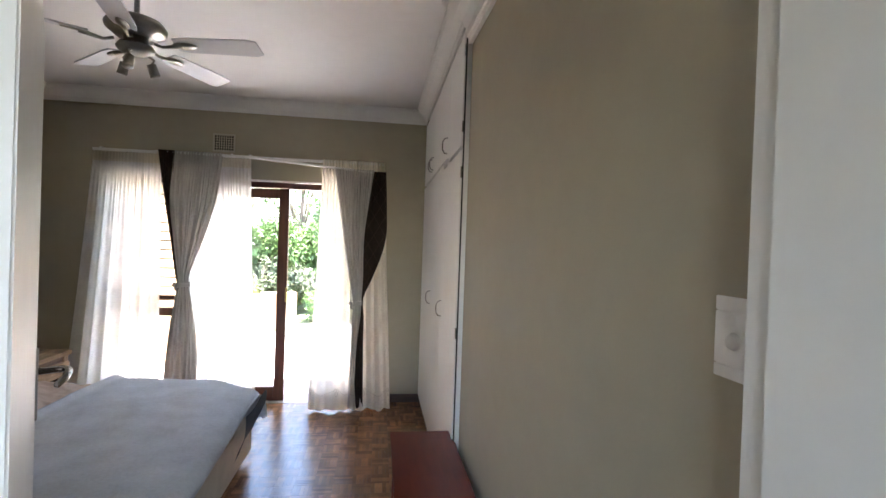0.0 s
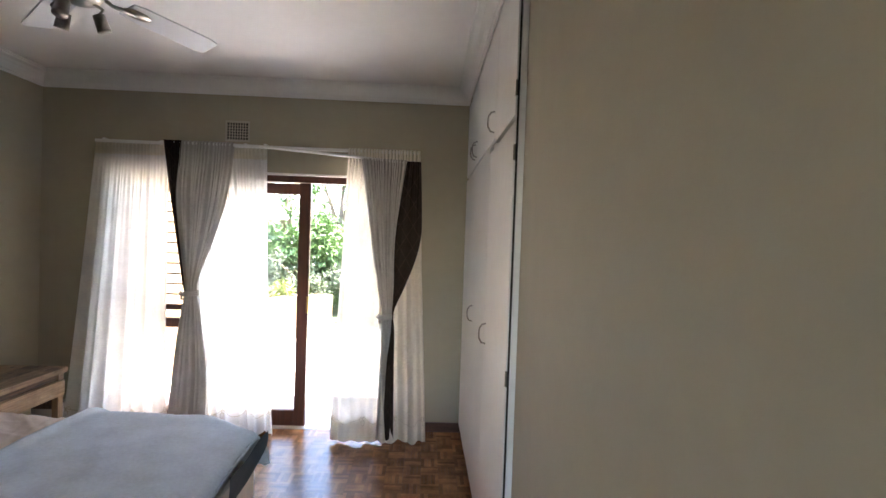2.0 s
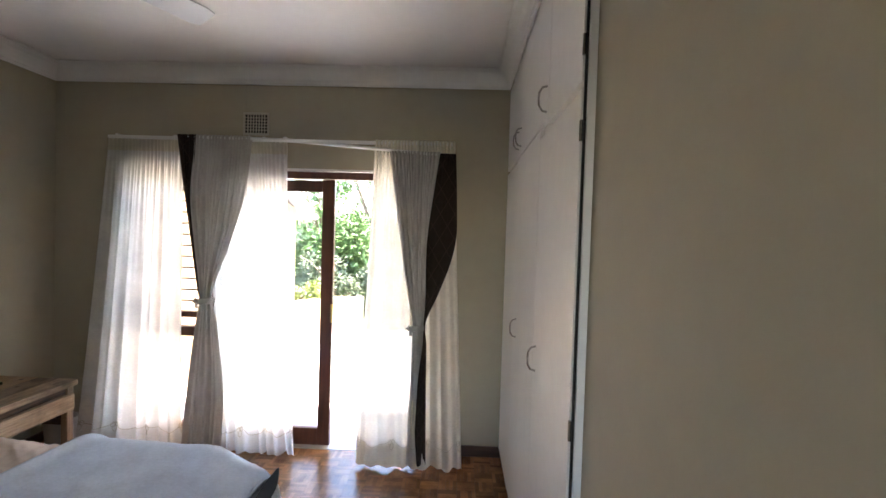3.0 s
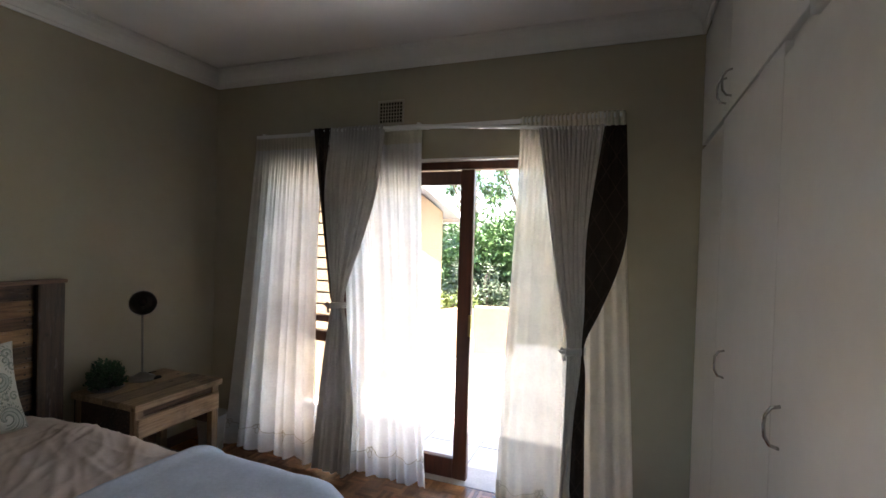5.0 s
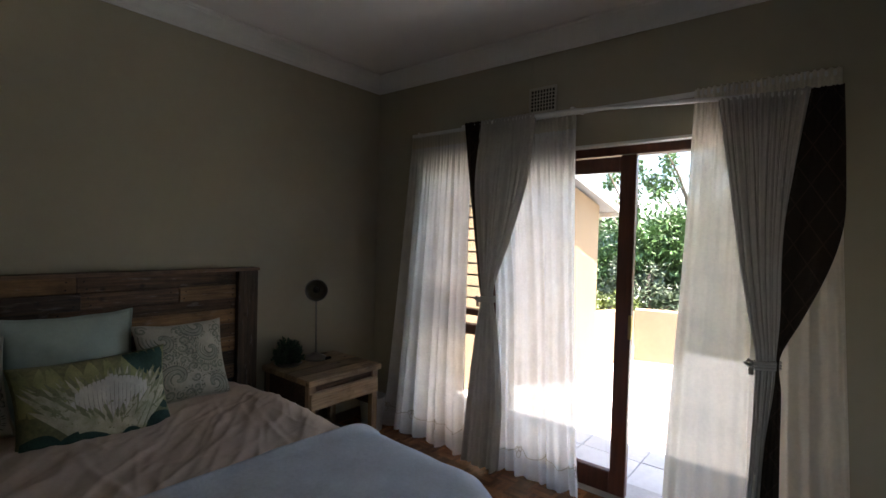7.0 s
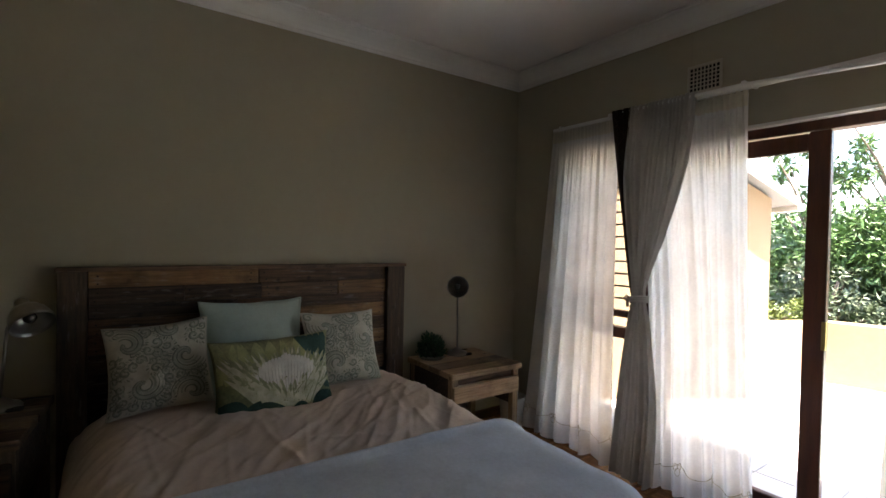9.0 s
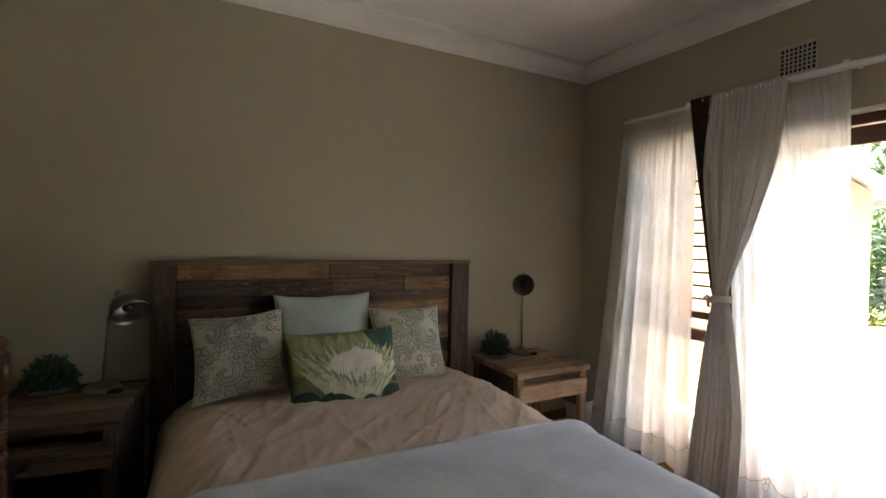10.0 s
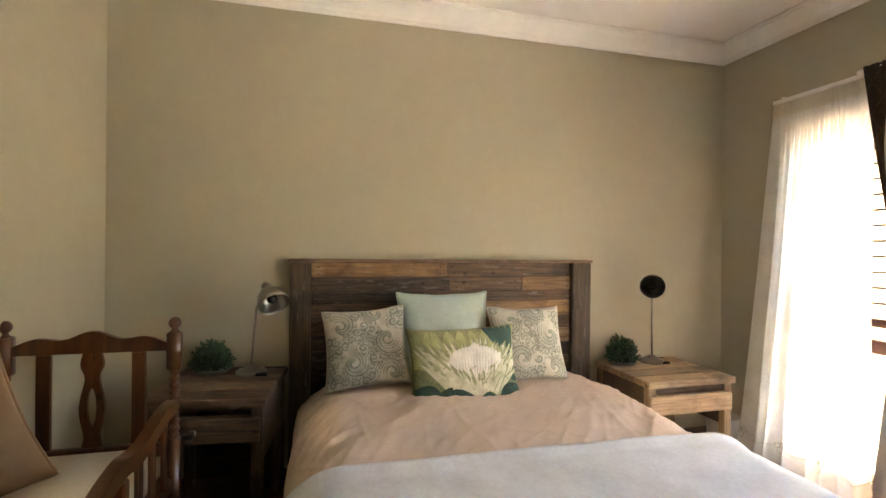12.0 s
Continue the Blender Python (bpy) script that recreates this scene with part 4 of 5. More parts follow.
def cushion(m, w, h, t, seed, material, label, piping=None):
    c = thing("cushion", m, label, "cushion", "bed cushions")
    s = cushion_shape(w, h, t, seed)
    bm = sheet(bmesh.new(), 44, 44, lambda u, v: s(u, v, 1))
    sheet(bm, 44, 44, lambda u, v: s(u, v, -1))
    bmesh.ops.remove_doubles(bm, verts=bm.verts, dist=0.0008)
    part("cover", bm, material, c, "", True)
    if piping:
        edge = [s(k / 30, 0, 1) for k in range(31)] + [s(1, k / 30, 1) for k in range(1, 31)] + [s(1 - k / 30, 1, 1) for k in range(1, 31)] + [s(0, 1 - k / 30, 1) for k in range(1, 31)]
        part("piping", tube(bmesh.new(), edge, 0.004, 6), piping, c, "stitched edge", True)
    return c, s


cushion(pose(-2.775, 2.135, 0.835, 0, -14, 0), 0.55, 0.535, 0.15, 1, SAGE, "plain sage green cushion", SAGE)
pc1, ps1 = cushion(pose(-2.66, 1.675, 0.822, 5, -20, -6), 0.44, 0.42, 0.14, 2, PAISLEY, "cream cushion with grey green paisley print", PAISLEY)
pc2, ps2 = cushion(pose(-2.66, 2.600, 0.808, -1, -20, 3), 0.46, 0.43, 0.14, 3, PAISLEY, "cream paisley cushion leaning on the headboard", PAISLEY)
fc, fs = cushion(pose(-2.455, 2.155, 0.745, 1.5, -20, -2), 0.59, 0.42, 0.15, 4, PROTEA, "cushion printed with a large pale protea flower")


def printed(name, outlines, material, label, lift):
    """Flat print that lies on the cushion's front; outlines in its (u, v)."""
    bm = bmesh.new()
    for pts in outlines:
        # each outline is a spine with a width, laid as a strip that follows the surface
        (x0, y0), (x1, y1), wd, bend, pointed = pts
        n = 10
        dx, dy = x1 - x0, y1 - y0
        ln = math.hypot(dx, dy)
        nx, ny = -dy / ln, dx / ln
        prev = None
        for i in range(n + 1):
            t = i / n
            wv = wd * (math.sin(math.pi * min(1, 0.18 + 0.82 * t)) ** 0.8 if pointed else math.sin(math.pi * (0.08 + 0.84 * t)) ** 0.6)
            cx, cy = x0 + dx * t + nx * bend * math.sin(math.pi * t), y0 + dy * t + ny * bend * math.sin(math.pi * t)
            row = []
            for k in (-1, -0.33, 0.33, 1):
                uu, vv = min(0.985, max(0.015, cx + nx * wv * k)), min(0.985, max(0.015, cy + ny * wv * k * 1.5))
                row.append(bm.verts.new(fs(uu, vv, 1) + Vector((lift, 0, 0))))
            if prev:
                for k in range(3):
                    bm.faces.new((prev[k], prev[k + 1], row[k + 1], row[k]))
            prev = row
    return part(name, bm, material, fc, label, True)


rg = random.Random(4)
# blurred olive bracts behind the flower, dark leaves in the far corner
back = [((0.03 + 0.06 * k, 0.55 + rg.uniform(-0.1, 0.1)), (0.04 + 0.058 * k + rg.uniform(-0.04, 0.04), 0.97), 0.036, rg.uniform(-0.02, 0.02), True) for k in range(14)]
printed("bract_print", back, PETALG, "olive yellow printed bracts", 0.0010)
corner = [((0.70 + 0.06 * k, 0.985), (0.80 + 0.045 * k, 0.74 - 0.04 * k), 0.034, 0.01, True) for k in range(5)] + [((0.985, 0.3 + 0.14 * k), (0.90, 0.38 + 0.14 * k), 0.03, 0.0, True) for k in range(4)]
printed("leaf_print", corner, PROTEAD, "dark green printed leaves", 0.0014)


def fan(n, low, high, u_mid, spread, reach, rise, wd, jit):
    """Pointed petals that open out from the flower's foot."""
    out = []
    for k in range(n):
        q = -1 + 2 * k / (n - 1)
        out.append(((u_mid + spread * q, low), (u_mid + reach * q + rg.uniform(-jit, jit) * 0.5, high + rise * abs(q) ** 1.3 + rg.uniform(-jit, jit)), wd * rg.uniform(0.8, 1.15), 0.025 * q, True))
    return out


for n, low, high, spread, reach, rise, wd, lift in ((23, 0.12, 0.80, 0.20, 0.56, -0.04, 0.028, 0.0018), (19, 0.10, 0.60, 0.17, 0.50, -0.02, 0.027, 0.0028), (15, 0.09, 0.44, 0.16, 0.42, 0.0, 0.026, 0.0034)):
    f1 = fan(n, low, high, 0.56, spread, reach, rise, wd, 0.05)
    printed("petal_print", [(p, (q[0] + 0.02, q[1] + 0.035), w * 1.3, bd, pt) for p, q, w, bd, pt in f1], PETALS, "olive shade behind the petals", lift)
    printed("petal_print", f1, PETAL, "pale yellow green printed petals", lift + 0.0005)
# ribbed white dome with a low point
dome, lines = [], []
for k in range(19):
    q = -1 + 2 * k / 18
    end = (0.585 + 0.265 * q, 0.55 + 0.19 * math.sqrt(max(0, 1 - q * q)) + 0.04 * max(0, 1 - abs(q) * 5))
    dome.append(((0.585 + 0.07 * q, 0.12), end, 0.026, -0.05 * q, False))
    lines.append(((0.5755 + 0.10 * (q + 0.05), 0.20), (end[0] + 0.012, end[1] - 0.09), 0.0022, -0.05 * q, False))
printed("crown_print", dome, PETALW, "white ribbed printed flower centre", 0.0042)
printed("rib_print", lines, PETALL, "fine grey ribs on the flower", 0.0048)
for n, low, high, spread, reach, rise, wd, lift in ((13, 0.05, 0.40, 0.14, 0.38, 0.18, 0.028, 0.0052), (9, 0.04, 0.34, 0.09, 0.24, 0.08, 0.028, 0.0062)):
    f1 = fan(n, low, high, 0.57, spread, reach, rise, wd, 0.05)
    printed("petal_print", [(p, (q[0] + 0.016, q[1] + 0.03), w * 1.3, bd, pt) for p, q, w, bd, pt in f1], PETALS, "olive shade behind the petals", lift)
    printed("petal_print", f1, PETAL, "pale yellow green printed petals", lift + 0.0005)
leaves = [((0.0, 0.20), (0.27, 0.10), 0.075, 0.03, True), ((0.22, 0.09), (0.55, 0.11), 0.055, 0.03, True), ((0.28, 0.06), (0.34, 0.24), 0.06, 0.02, True), ((0.99, 0.20), (0.78, 0.10), 0.06, -0.02, True), ((0.74, 0.07), (0.60, 0.06), 0.045, -0.02, True)]
for k, leaf in enumerate(leaves):
    printed("leaf_print", [leaf], PROTEAD, "dark green printed leaf", 0.0070 + 0.0004 * k)


# ---- paisley print on the two cream cushions ----
def ribbon(bm, surf, pts, wd):
    """A flat printed line that follows the cloth."""
    prev = None
    for i, (u, v) in enumerate(pts):
        a, b = pts[max(0, i - 1)], pts[min(len(pts) - 1, i + 1)]
        dx, dy = b[0] - a[0], b[1] - a[1]
        ln = math.hypot(dx, dy) or 1.0
        w = wd * (0.45 + 0.55 * math.sin(math.pi * i / (len(pts) - 1)))
        row = []
        for k in (-1, 1):
            uu, vv = min(0.99, max(0.01, u - dy / ln * w * k)), min(0.99, max(0.01, v + dx / ln * w * k))
            row.append(bm.verts.new(surf(uu, vv, 1) + Vector((0.0012, 0, 0))))
        if prev:
            bm.faces.new((prev[0], row[0], row[1], prev[1]))
        prev = row


def scroll(cx, cy, size, ang, hand, n=22):
    return [(cx + size * (1 - 0.85 * i / n) * math.cos(ang + hand * 8.5 * i / n), cy + size * (1 - 0.85 * i / n) * math.sin(ang + hand * 8.5 * i / n)) for i in range(n + 1)]


for pc, ps, seed in ((pc1, ps1, 31), (pc2, ps2, 47)):
    rg = random.Random(seed)
    dark, pale = bmesh.new(), bmesh.new()
    drops = [(0.24 + rg.uniform(-.04, .04), 0.78), (0.78, 0.60 + rg.uniform(-.04, .04)), (0.34, 0.28), (0.64, 0.95), (0.80, 0.14)]
    for cx, cy in drops:
        ang, sz, hand = rg.uniform(0, 6.28), rg.uniform(0.21, 0.25), rg.choice((-1, 1))
        for f, w, bm in ((1.0, 0.009, dark), (0.86, 0.016, pale), (0.70, 0.008, dark), (0.52, 0.016, pale), (0.36, 0.010, dark)):
            pts = scroll(cx, cy, sz * f, ang, hand * 0.72, 34)
            ribbon(bm, ps, pts, w)
        edge = scroll(cx, cy, sz * 1.1, ang, hand * 0.72, 40)
        for i in range(1, 26):
            (x, y) = edge[i]
            dx, dy = x - cx, y - cy
            ln = math.hypot(dx, dy)
            ribbon(dark if i % 3 else pale, ps, [(x, y), (x + dx / ln * 0.02, y + dy / ln * 0.02), (x + dx / ln * 0.038, y + dy / ln * 0.038)], 0.0085)
    done = list(drops)
    for _ in range(1500):
        cx, cy = rg.uniform(0.04, 0.96), rg.uniform(0.04, 0.96)
        near = min(math.hypot(cx - a, cy - b) - (0.13 if k < 5 else 0.0) for k, (a, b) in enumerate(done))
        if near < 0.085:
            continue
        done.append((cx, cy))
        ang, hand, sz = rg.uniform(0, 6.28), rg.choice((-1, 1)), rg.uniform(0.048, 0.072)
        ribbon(dark, ps, scroll(cx, cy, sz, ang, hand), 0.0085)
        ribbon(pale, ps, scroll(cx, cy, sz * 0.78, ang, hand), 0.012)
        for j in range(7):
            a = ang + 0.42 * j + 1.6
            x, y = cx + 0.072 * math.cos(a), cy + 0.072 * math.sin(a)
            ribbon(dark if j % 2 else pale, ps, [(x, y), (x + 0.018 * math.cos(a + 0.5), y + 0.018 * math.sin(a + 0.5)), (x + 0.036 * math.cos(a + 0.8), y + 0.036 * math.sin(a + 0.8))], 0.0085)
    part("dark_print", dark, INK, pc, "grey green paisley line print")
    part("pale_print", pale, INKP, pc, "pale sage paisley bands")

# ---- waste bin behind the bedside table ----
bn = thing("waste_bin", pose(-2.70, 4.02, 0), "small frosted plastic bin in the corner", "bin")
part("tub", lathe(bmesh.new(), [(0.0, 0.002), (0.075, 0.002), (0.078, 0.01), (0.10, 0.26), (0.104, 0.265), (0.097, 0.262), (0.074, 0.012), (0.0, 0.010)]), FROST, bn, "", True)
part("rim", tube(bmesh.new(), [(0.102 * math.cos(2 * math.pi * k / 24), 0.102 * math.sin(2 * math.pi * k / 24), 0.264) for k in range(25)], 0.004, 6, False), FROST, bn, "", True)

# ---- low red stool ----
st = thing("low_bench", pose(0, 0, 0), "polished red wooden bench against the wall", "bench")
part("top", B(0.098, 0.44, 1.55, 2.30, 0.475, 0.50, 0.004), REDWOOD, st, "glossy red brown top")
part("end_panel", B(0.115, 0.425, 2.255, 2.28, 0.0, 0.4745, 0.003), REDWOOD, st)
part("end_panel", B(0.115, 0.425, 1.57, 1.595, 0.0, 0.4745, 0.003), REDWOOD, st)
part("rail", B(0.125, 0.145, 1.596, 2.254, 0.39, 0.4745, 0.003), REDWOOD, st)
part("rail", B(0.395, 0.415, 1.596, 2.254, 0.39, 0.4745, 0.003), REDWOOD, st)


# ---- armchair ----
ch = thing("armchair", pose(-2.18, 0.614, 0), "carved wooden armchair with barley twist posts", "armchair")
HWD = 0.277


def twist_post(y):
    bm = bmesh.new()
    box(bm, -0.02, 0.02, y - 0.02, y + 0.02, 0.0, 0.60, 0.003)
    lathe(bm, [(0.014, 0.60), (0.021, 0.61), (0.013, 0.625)], Matrix.Translation((0, y, 0)), 14)
    n, turns = 90, 4.5
    rings = []
    for i in range(n + 1):
        t = i / n
        zz = 0.622 + 0.25 * t
        # two strands wound into a rope
        ring = []
        for k in range(12):
            a = 2 * math.pi * k / 12
            rr = 0.0155 + 0.0045 * math.cos(2 * (a - 2 * math.pi * turns * t))
            ring.append(bm.verts.new((rr * math.cos(a), y + rr * math.sin(a), zz)))
        rings.append(ring)
    for a, b in zip(rings, rings[1:]):
        for k in range(12):
            bm.faces.new((a[k], a[(k + 1) % 12], b[(k + 1) % 12], b[k]))
    box(bm, -0.024, 0.024, y - 0.024, y + 0.024, 0.872, 1.015, 0.004)
    lathe(bm, [(0.022, 1.015), (0.013, 1.022), (0.011, 1.028), (0.014, 1.031), (0.020, 1.037), (0.0235, 1.046), (0.0235, 1.052), (0.020, 1.062), (0.012, 1.070), (0.0, 1.073)], Matrix.Translation((0, y, 0)), 16)
    return bm


for y in (-HWD, HWD):
    part("back_post", twist_post(y), CHAIRW, ch, "barley twist post with ball finial", True)
yy = [-HWD + 0.02 + (2 * HWD - 0.04) * k / 40 for k in range(41)]
crest = [(y, 1.0 + 0.016 * math.cos(y / HWD * math.pi) + 0.011 * math.cos(y / HWD * 3 * math.pi)) for y in yy]
part("crest_rail", slab(bmesh.new(), [(yy[0], 0.945)] + [(yy[-1], 0.945)] + crest[::-1], -0.012, 0.012, "x"), CHAIRW, ch, "wavy carved top rail")
part("lower_rail", B(-0.012, 0.012, -HWD + 0.02, HWD - 0.02, 0.545, 0.5895, 0.003), CHAIRW, ch)
for y in (-0.155, 0.155):
    part("back_slat", B(-0.008, 0.008, y - 0.024, y + 0.024, 0.5905, 0.9445, 0.003), CHAIRW, ch)
# pierced centre splat: two halves round an oval opening
for sgn in (-1, 1):
    o_side, i_side = [], []
    for k in range(31):
        t = k / 30
        zz = 0.591 + 0.3535 * t
        wd = lerp_keys([(1, 0.030), (0.93, 0.036), (0.85, 0.037), (0.78, 0.026), (0.70, 0.024), (0.55, 0.036), (0.40, 0.042), (0.25, 0.035), (0.12, 0.026), (0, 0.032)], t)[0]
        hole = 0.015 * math.sqrt(max(0, 1 - ((t - 0.42) / 0.2) ** 2))
        o_side.append((sgn * wd, zz))
        i_side.append((sgn * (0.0004 + hole), zz))
    part("splat", slab(bmesh.new(), o_side + i_side[::-1], -0.007, 0.007, "x"), CHAIRW, ch, "pierced vase shaped splat")
part("seat_frame", B(-0.0, 0.54, -HWD, HWD, 0.40, 0.455, 0.006), CHAIRW, ch)
for y in (-HWD, HWD):
    prof_t, prof_b = [], []
    for k in range(31):
        t = k / 30
        x = 0.02 + 0.66 * t
        zz = 0.745 + 0.018 * math.sin(2 * math.pi * (t * 1.15 + 0.1)) - 0.05 * max(0, t - 0.75) * 4
        prof_t.append((x, zz))
        prof_b.append((x, zz - 0.05))
    part("arm", slab(bmesh.new(), prof_t + prof_b[::-1], y - 0.02, y + 0.02, "y"), CHAIRW, ch, "curved wooden armrest")
    part("front_post", B(0.50, 0.54, y - 0.02, y + 0.02, 0.0, 0.68, 0.004), CHAIRW, ch)
    for x in (0.12, 0.25, 0.37):
        part("arm_slat", B(x - 0.018, x + 0.018, y - 0.008, y + 0.008, 0.4555, 0.70, 0.003), CHAIRW, ch)
for y in (-HWD, HWD):
    part("stretcher", B(0.02, 0.50, y - 0.01, y + 0.01, 0.18, 0.21, 0.003), CHAIRW, ch)
sc = thing("seat_cushion", pose(-1.89, 0.614, 0.5), "cream seat pad on the wooden armchair", "cushion")
part("pad", B(-0.255, 0.26, -0.25, 0.25, -0.043, 0.095, 0.035), CREAM, sc, "", True)
tc, ts = cushion(pose(-1.80, 0.405, 0.765, 24, -8, 6), 0.40, 0.42, 0.12, 7, TAN, "tan brown cushion leaning in the armchair", TAN)
tc["group"] = "armchair cushions"


# ---- garden ----
setting("roof_eave", B(-5, 3.5, YN + 0.25, 5.5, 2.52, 2.62), CORN, "white boarded eave over the patio", "roof")
setting("roof", B(-5, 3.5, -3.0, 5.2, 3.0, 3.1), ROOFM, "plain house roof", "roof")
# wing of the house across the patio: a gable that faces the door aslant
wing = thing("house_wing", pose(-1.985, 6.70, 0, 0, 0, 56.63), "yellow plastered house wing with gabled sheet roof", "house")
part("gable_wall", slab(bmesh.new(), [(-2.20, -0.12), (0, -0.12), (0, 1.914), (-1.10, 2.584), (-2.20, 1.914)], 0.0, 0.22, "y"), YELLOW, wing, "yellow plaster gable wall")
for x in (-2.20, -0.22):
    part("side_wall", B(x, x + 0.22, 0.221, 3.0, -0.12, 1.884), YELLOW, wing)
for sgn in (-1, 1):
    eave = -1.10 + sgn * 1.265
    part("roof", slab(bmesh.new(), [(-1.10, 2.614), (eave, 1.844), (eave, 1.894), (-1.10, 2.674)], -0.135, 3.2, "y"), ROOFM, wing, "grey sheet roof slope")
    part("barge_board", slab(bmesh.new(), [(-1.10, 2.604), (eave, 1.834), (eave, 1.904), (-1.10, 2.684)], -0.15, -0.136, "y"), CORN, wing, "white barge board")
    part("gutter", B(eave + sgn * 0.036 - 0.035, eave + sgn * 0.036 + 0.035, -0.13, 3.2, 1.794, 1.864, 0.01), CORN, wing, "white eaves gutter")

lw = thing("garden_wall", pose(0, 0, 0), "low yellow plastered garden wall", "wall")


def wall_run(a, b, thick, z1):
    a, b = Vector(a), Vector(b)
    d = (b - a).normalized()
    n = Vector((-d.y, d.x)) * thick
    return slab(bmesh.new(), [tuple(a), tuple(b), tuple(b + n), tuple(a + n)], -0.12, z1, "z")


part("front_wall", wall_run((-1.94, 7.96), (-1.38, 8.11), 0.22, 0.625), YELLOW, lw)
part("return_wall", wall_run((-2.35, 7.05), (-1.945, 7.955), 0.22, 0.61), YELLOW, lw)


# ---- trees and shrubs ----
def leaf_cloud(seed, blobs, count, size):
    """Many pointed leaves scattered in uneven blobs (x, y, z, radius)."""
    rg = random.Random(seed)
    vs, fs = [], []
    tot = sum(b[3] ** 2 for b in blobs)
    for bx, by, bz, br in blobs:
        for _ in range(int(count * br ** 2 / tot)):
            d = Vector((rg.gauss(0, 1), rg.gauss(0, 1), rg.gauss(0, 1))).normalized()
            r = br * (rg.random() ** 0.33) * rg.uniform(0.75, 1.15)
            c = Vector((bx, by, bz)) + d * r
            if c.z < -0.05:
                continue
            t = Vector((rg.gauss(0, 1), rg.gauss(0, 1), rg.gauss(0, 0.6)))
            a = (d * 0.9 + t * 0.6 + Vector((0, 0, -0.25))).normalized()
            b = a.cross(Vector((rg.gauss(0, 0.4), rg.gauss(0, 0.4), 1))).normalized()
            s = size * rg.uniform(0.6, 1.25)
            nn = a.cross(b) * s * 0.15
            i = len(vs)
            vs += [c - a * s, c + b * s * 0.36 + nn, c + a * s, c - b * s * 0.36 + nn]
            fs.append((i, i + 1, i + 2, i + 3))
    return vs, fs


def tree(name, label, x, y, seed, height, blobs, count, size, material, cat="tree"):
    e = thing(name, pose(x, y, -0.1), label, cat, "garden plants")
    rg = random.Random(seed)
    bm = tube(bmesh.new(), [(0, 0, 0), (0.05, 0.02, height * 0.25), (-0.03, 0.04, height * 0.5), (0.04, 0, height * 0.8)], [0.09, 0.07, 0.05, 0.02], 8)
    for bx, by, bz, br in blobs:
        z0 = max(0.15, bz * 0.45)
        tube(bm, [(0.02, 0.02, z0), (bx * 0.5, by * 0.5, z0 + (bz - z0) * 0.6), (bx, by, bz)], [0.035, 0.022, 0.008], 6)
    part("trunk", bm, BARK, e, "grey brown trunk and limbs", True)
    vs, fs = leaf_cloud(seed, blobs, count, size)
    me = bpy.data.meshes.new("crown")
    me.from_pydata(vs, [], fs)
    me.materials.append(material)
    c = new("crown", me)
    c.parent = e
    c["label"] = "uneven crown of many leaves"
    return e


def blobs_in(seed, n, w, d, z0, z1, r0, r1):
    rg = random.Random(seed)
    return [(rg.uniform(-w, w), rg.uniform(-d, d), rg.uniform(z0, z1), rg.uniform(r0, r1)) for _ in range(n)]


tree("broadleaf_tree", "dense dark green broadleaf tree behind the wall", -3.1, 11.6, 2, 3.0, blobs_in(2, 26, 1.1, 0.7, 0.4, 1.75, 0.32, 0.55) + blobs_in(21, 9, 1.0, 0.6, 2.2, 3.3, 0.14, 0.26), 15000, 0.072, LEAF)
tree("broadleaf_tree", "tall green tree with airy upper branches", -2.0, 12.2, 3, 4.2, blobs_in(3, 26, 1.0, 0.7, 0.5, 1.95, 0.32, 0.56) + blobs_in(31, 14, 1.0, 0.6, 2.3, 4.0, 0.14, 0.30), 15000, 0.072, LEAF)
tree("broadleaf_tree", "tall slender tree with thin bare branches", -0.9, 12.6, 4, 4.6, blobs_in(4, 18, 0.8, 0.7, 0.4, 2.0, 0.3, 0.5) + blobs_in(41, 14, 0.8, 0.6, 2.2, 4.4, 0.14, 0.30), 9000, 0.07, LEAF)
tree("broadleaf_tree", "broad green tree at the garden's edge", -4.6, 13.6, 5, 3.6, blobs_in(5, 26, 1.3, 0.8, 0.4, 1.9, 0.4, 0.62), 12000, 0.085, LEAF)
tree("broadleaf_tree", "leafy tree beyond the patio", 0.8, 12.4, 7, 3.6, blobs_in(7, 18, 1.1, 0.8, 0.5, 2.8, 0.4, 0.6), 5000, 0.09, LEAF)
tree("flowering_shrub", "pale leaved shrub catching the sun", -2.55, 10.6, 8, 1.3, blobs_in(8, 12, 0.55, 0.3, 0.4, 1.15, 0.2, 0.34), 2600, 0.06, LEAFP, "shrub")
tree("flowering_shrub", "pale leaved shrub beside the garden gap", -1.35, 10.9, 9, 1.2, blobs_in(9, 10, 0.5, 0.3, 0.4, 1.0, 0.2, 0.32), 2200, 0.06, LEAFP, "shrub")
tree("yellow_shrub", "low yellow green garden shrub", -3.05, 9.7, 10, 0.8, blobs_in(10, 10, 0.45, 0.3, 0.25, 0.72, 0.16, 0.26), 2600, 0.05, LEAFY, "shrub")
tree("low_hedge", "low dark hedge in the garden gap", -0.9, 9.6, 11, 0.7, blobs_in(11, 10, 0.55, 0.25, 0.15, 0.6, 0.16, 0.25), 2600, 0.045, LEAF, "hedge")

# far woods
rg = random.Random(77)
vs, fs = leaf_cloud(78, [(rg.uniform(-30, 25), rg.uniform(24, 34), rg.uniform(0.5, 3.4), rg.uniform(1.2, 2.4)) for _ in range(60)], 12000, 0.26)
me = bpy.data.meshes.new("far_trees")
me.from_pydata(vs, [], fs)
me.materials.append(LEAF)
tagged(new("far_trees", me), "far belt of green trees", "trees", "", "stuff")

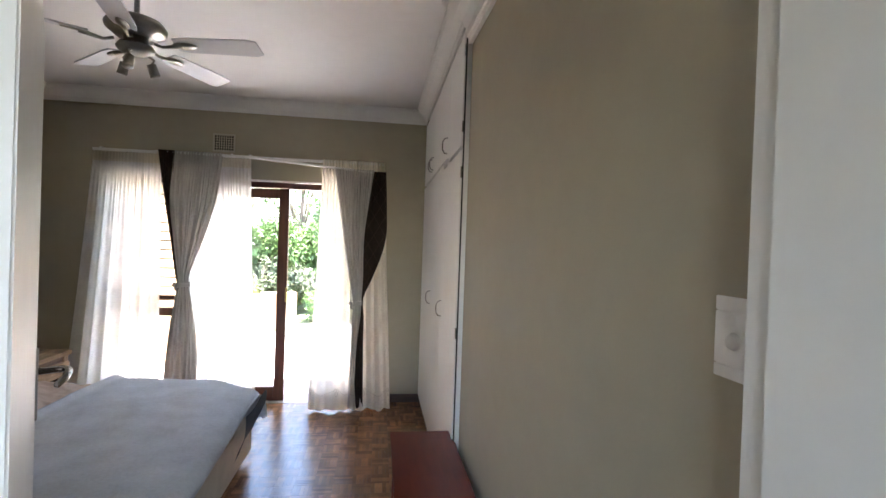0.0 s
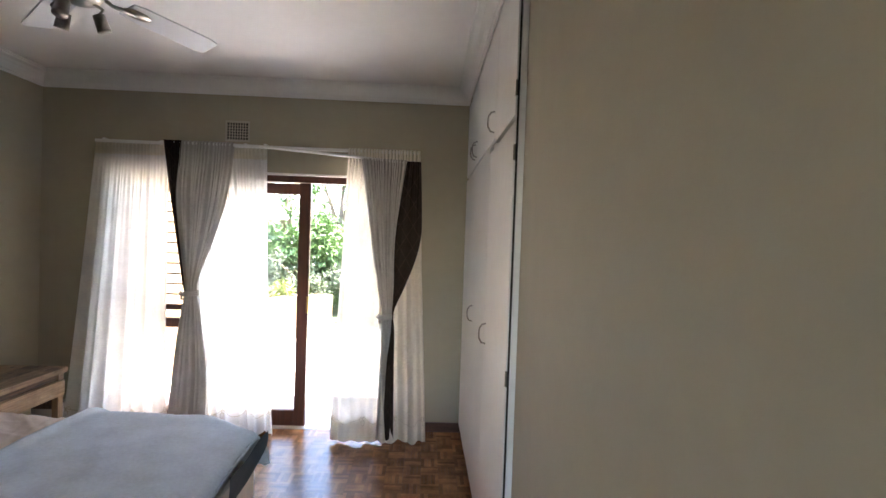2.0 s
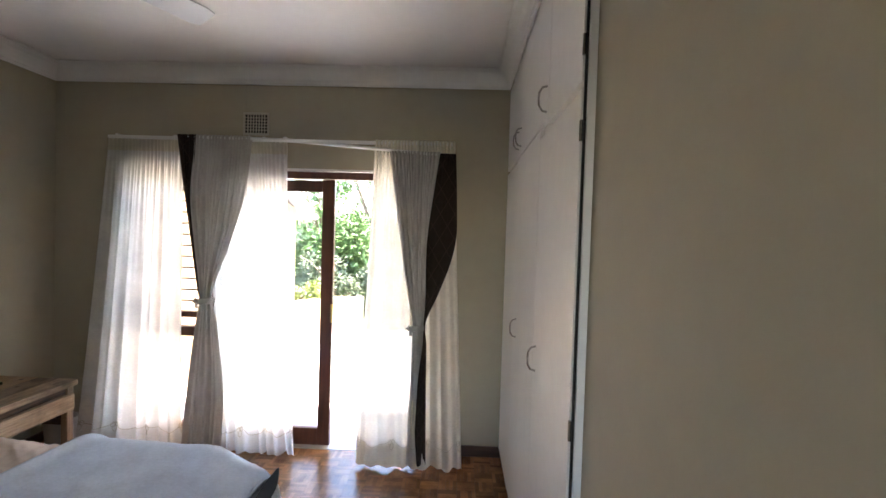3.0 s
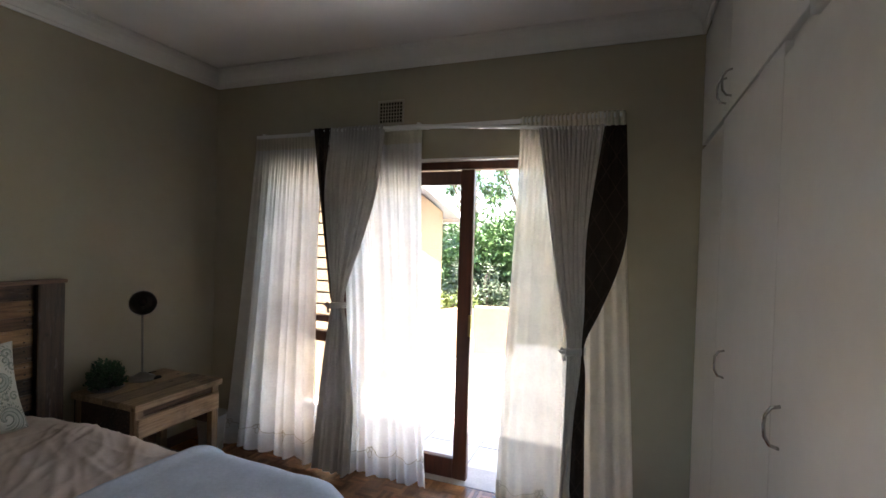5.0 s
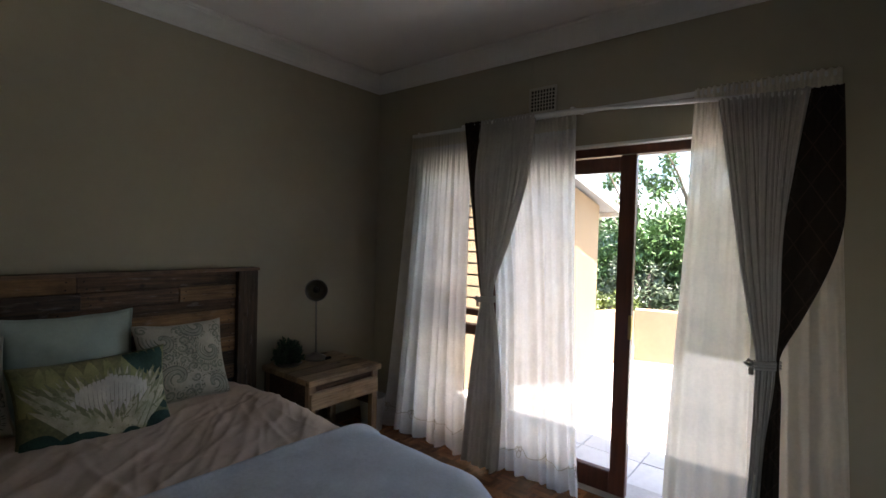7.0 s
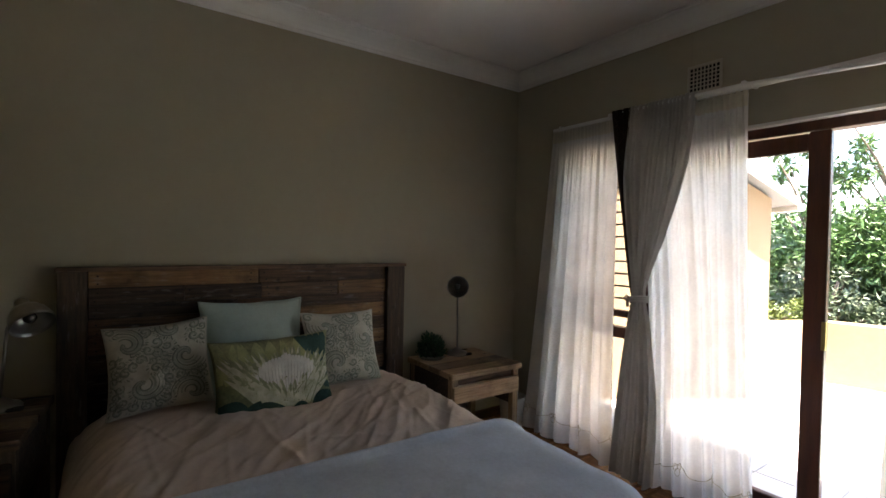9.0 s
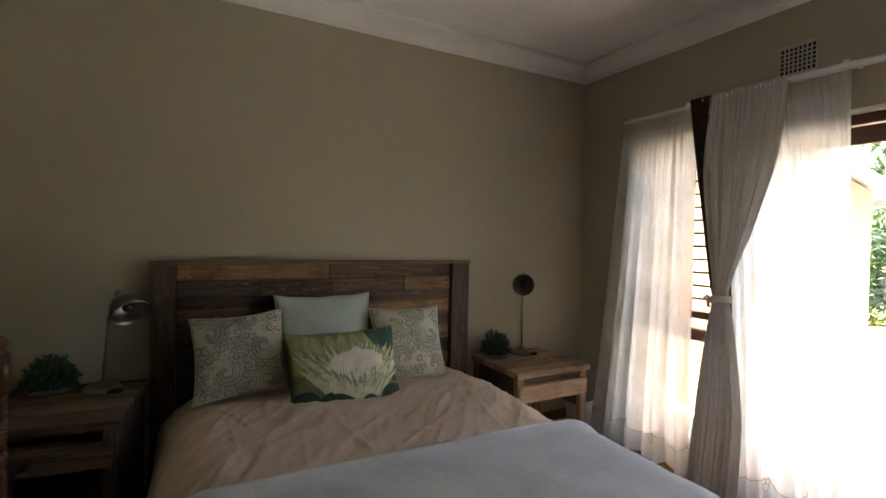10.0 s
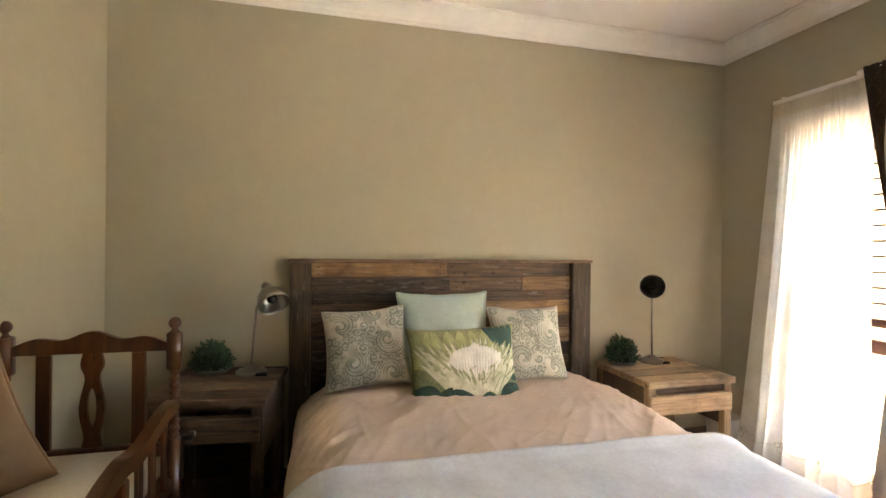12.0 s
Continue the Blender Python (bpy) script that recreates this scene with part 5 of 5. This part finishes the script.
# ---- patio slabs ----
pav = bpy.data.objects["pavement"]
slab_me = None
for i in range(18):
    for j in range(10):
        x, y = -4.48 + i * 0.44, YN + 0.26 + j * 0.44
        if slab_me is None:
            o = part("paving_slab", B(0.004, 0.436, 0.004, 0.436, 0, 0.014, 0.003), PAVE, pav)
            slab_me = o.data
        else:
            o = new("paving_slab", slab_me)
            o.parent = pav
        o.location = (x, y, -0.0602 + 0.0006 * ((i * 7 + j * 3) % 4))

# ---- parquet ----
# squares of five fingers, laid in turn along and across
FW, SQ = 0.024, 0.12
fl = bpy.data.objects["floor"]
finger = {}


def finger_mesh(across):
    bm = B(0.0004, (SQ if across else FW) - 0.0004, 0.0004, (FW if across else SQ) - 0.0004, -0.0039, 0.0, 0.0006)
    me = bpy.data.meshes.new("parquet_block")
    bm.to_mesh(me)
    bm.free()
    me.materials.append(PARQ)
    return me


near, rest = [], []
for i in range(int((XE + 0.1 - XW) / SQ) + 1):
    for j in range(int((YN - 0.2) / SQ) + 1):
        x, y = XW + i * SQ, YN - 0.02 - (j + 1) * SQ
        if x > XC + 0.03 and y > 2.0:
            continue
        for k in range(5):
            across = (i + j) % 2
            p = (x, y + k * FW) if across else (x + k * FW, y)
            (near if -0.75 < x < 0.42 and 2.50 < y < 3.2 else rest).append((p, across))
for p, across in near[:300]:
    if across not in finger:
        finger[across] = finger_mesh(across)
    o = new("parquet_block", finger[across])
    o.parent = fl
    o.location = (*p, 0.0)
vs, fs = [], []
for (x, y), across in rest + near[300:]:
    w, d = (SQ, FW) if across else (FW, SQ)
    i, g = len(vs), 0.0005
    vs += [(x + g, y + g, -0.0035), (x + w - g, y + g, -0.0035), (x + w - g, y + d - g, -0.0035), (x + g, y + d - g, -0.0035),
           (x + g, y + g, 0), (x + w - g, y + g, 0), (x + w - g, y + d - g, 0), (x + g, y + d - g, 0)]
    fs += [(i + 4, i + 5, i + 6, i + 7), (i, i + 1, i + 5, i + 4), (i + 1, i + 2, i + 6, i + 5), (i + 2, i + 3, i + 7, i + 6), (i + 3, i, i + 4, i + 7)]
me = bpy.data.meshes.new("parquet_field")
me.from_pydata(vs, [], fs)
me.materials.append(PARQ)
o = new("parquet_field", me)
o.parent = fl
o["kind"] = "stuff"
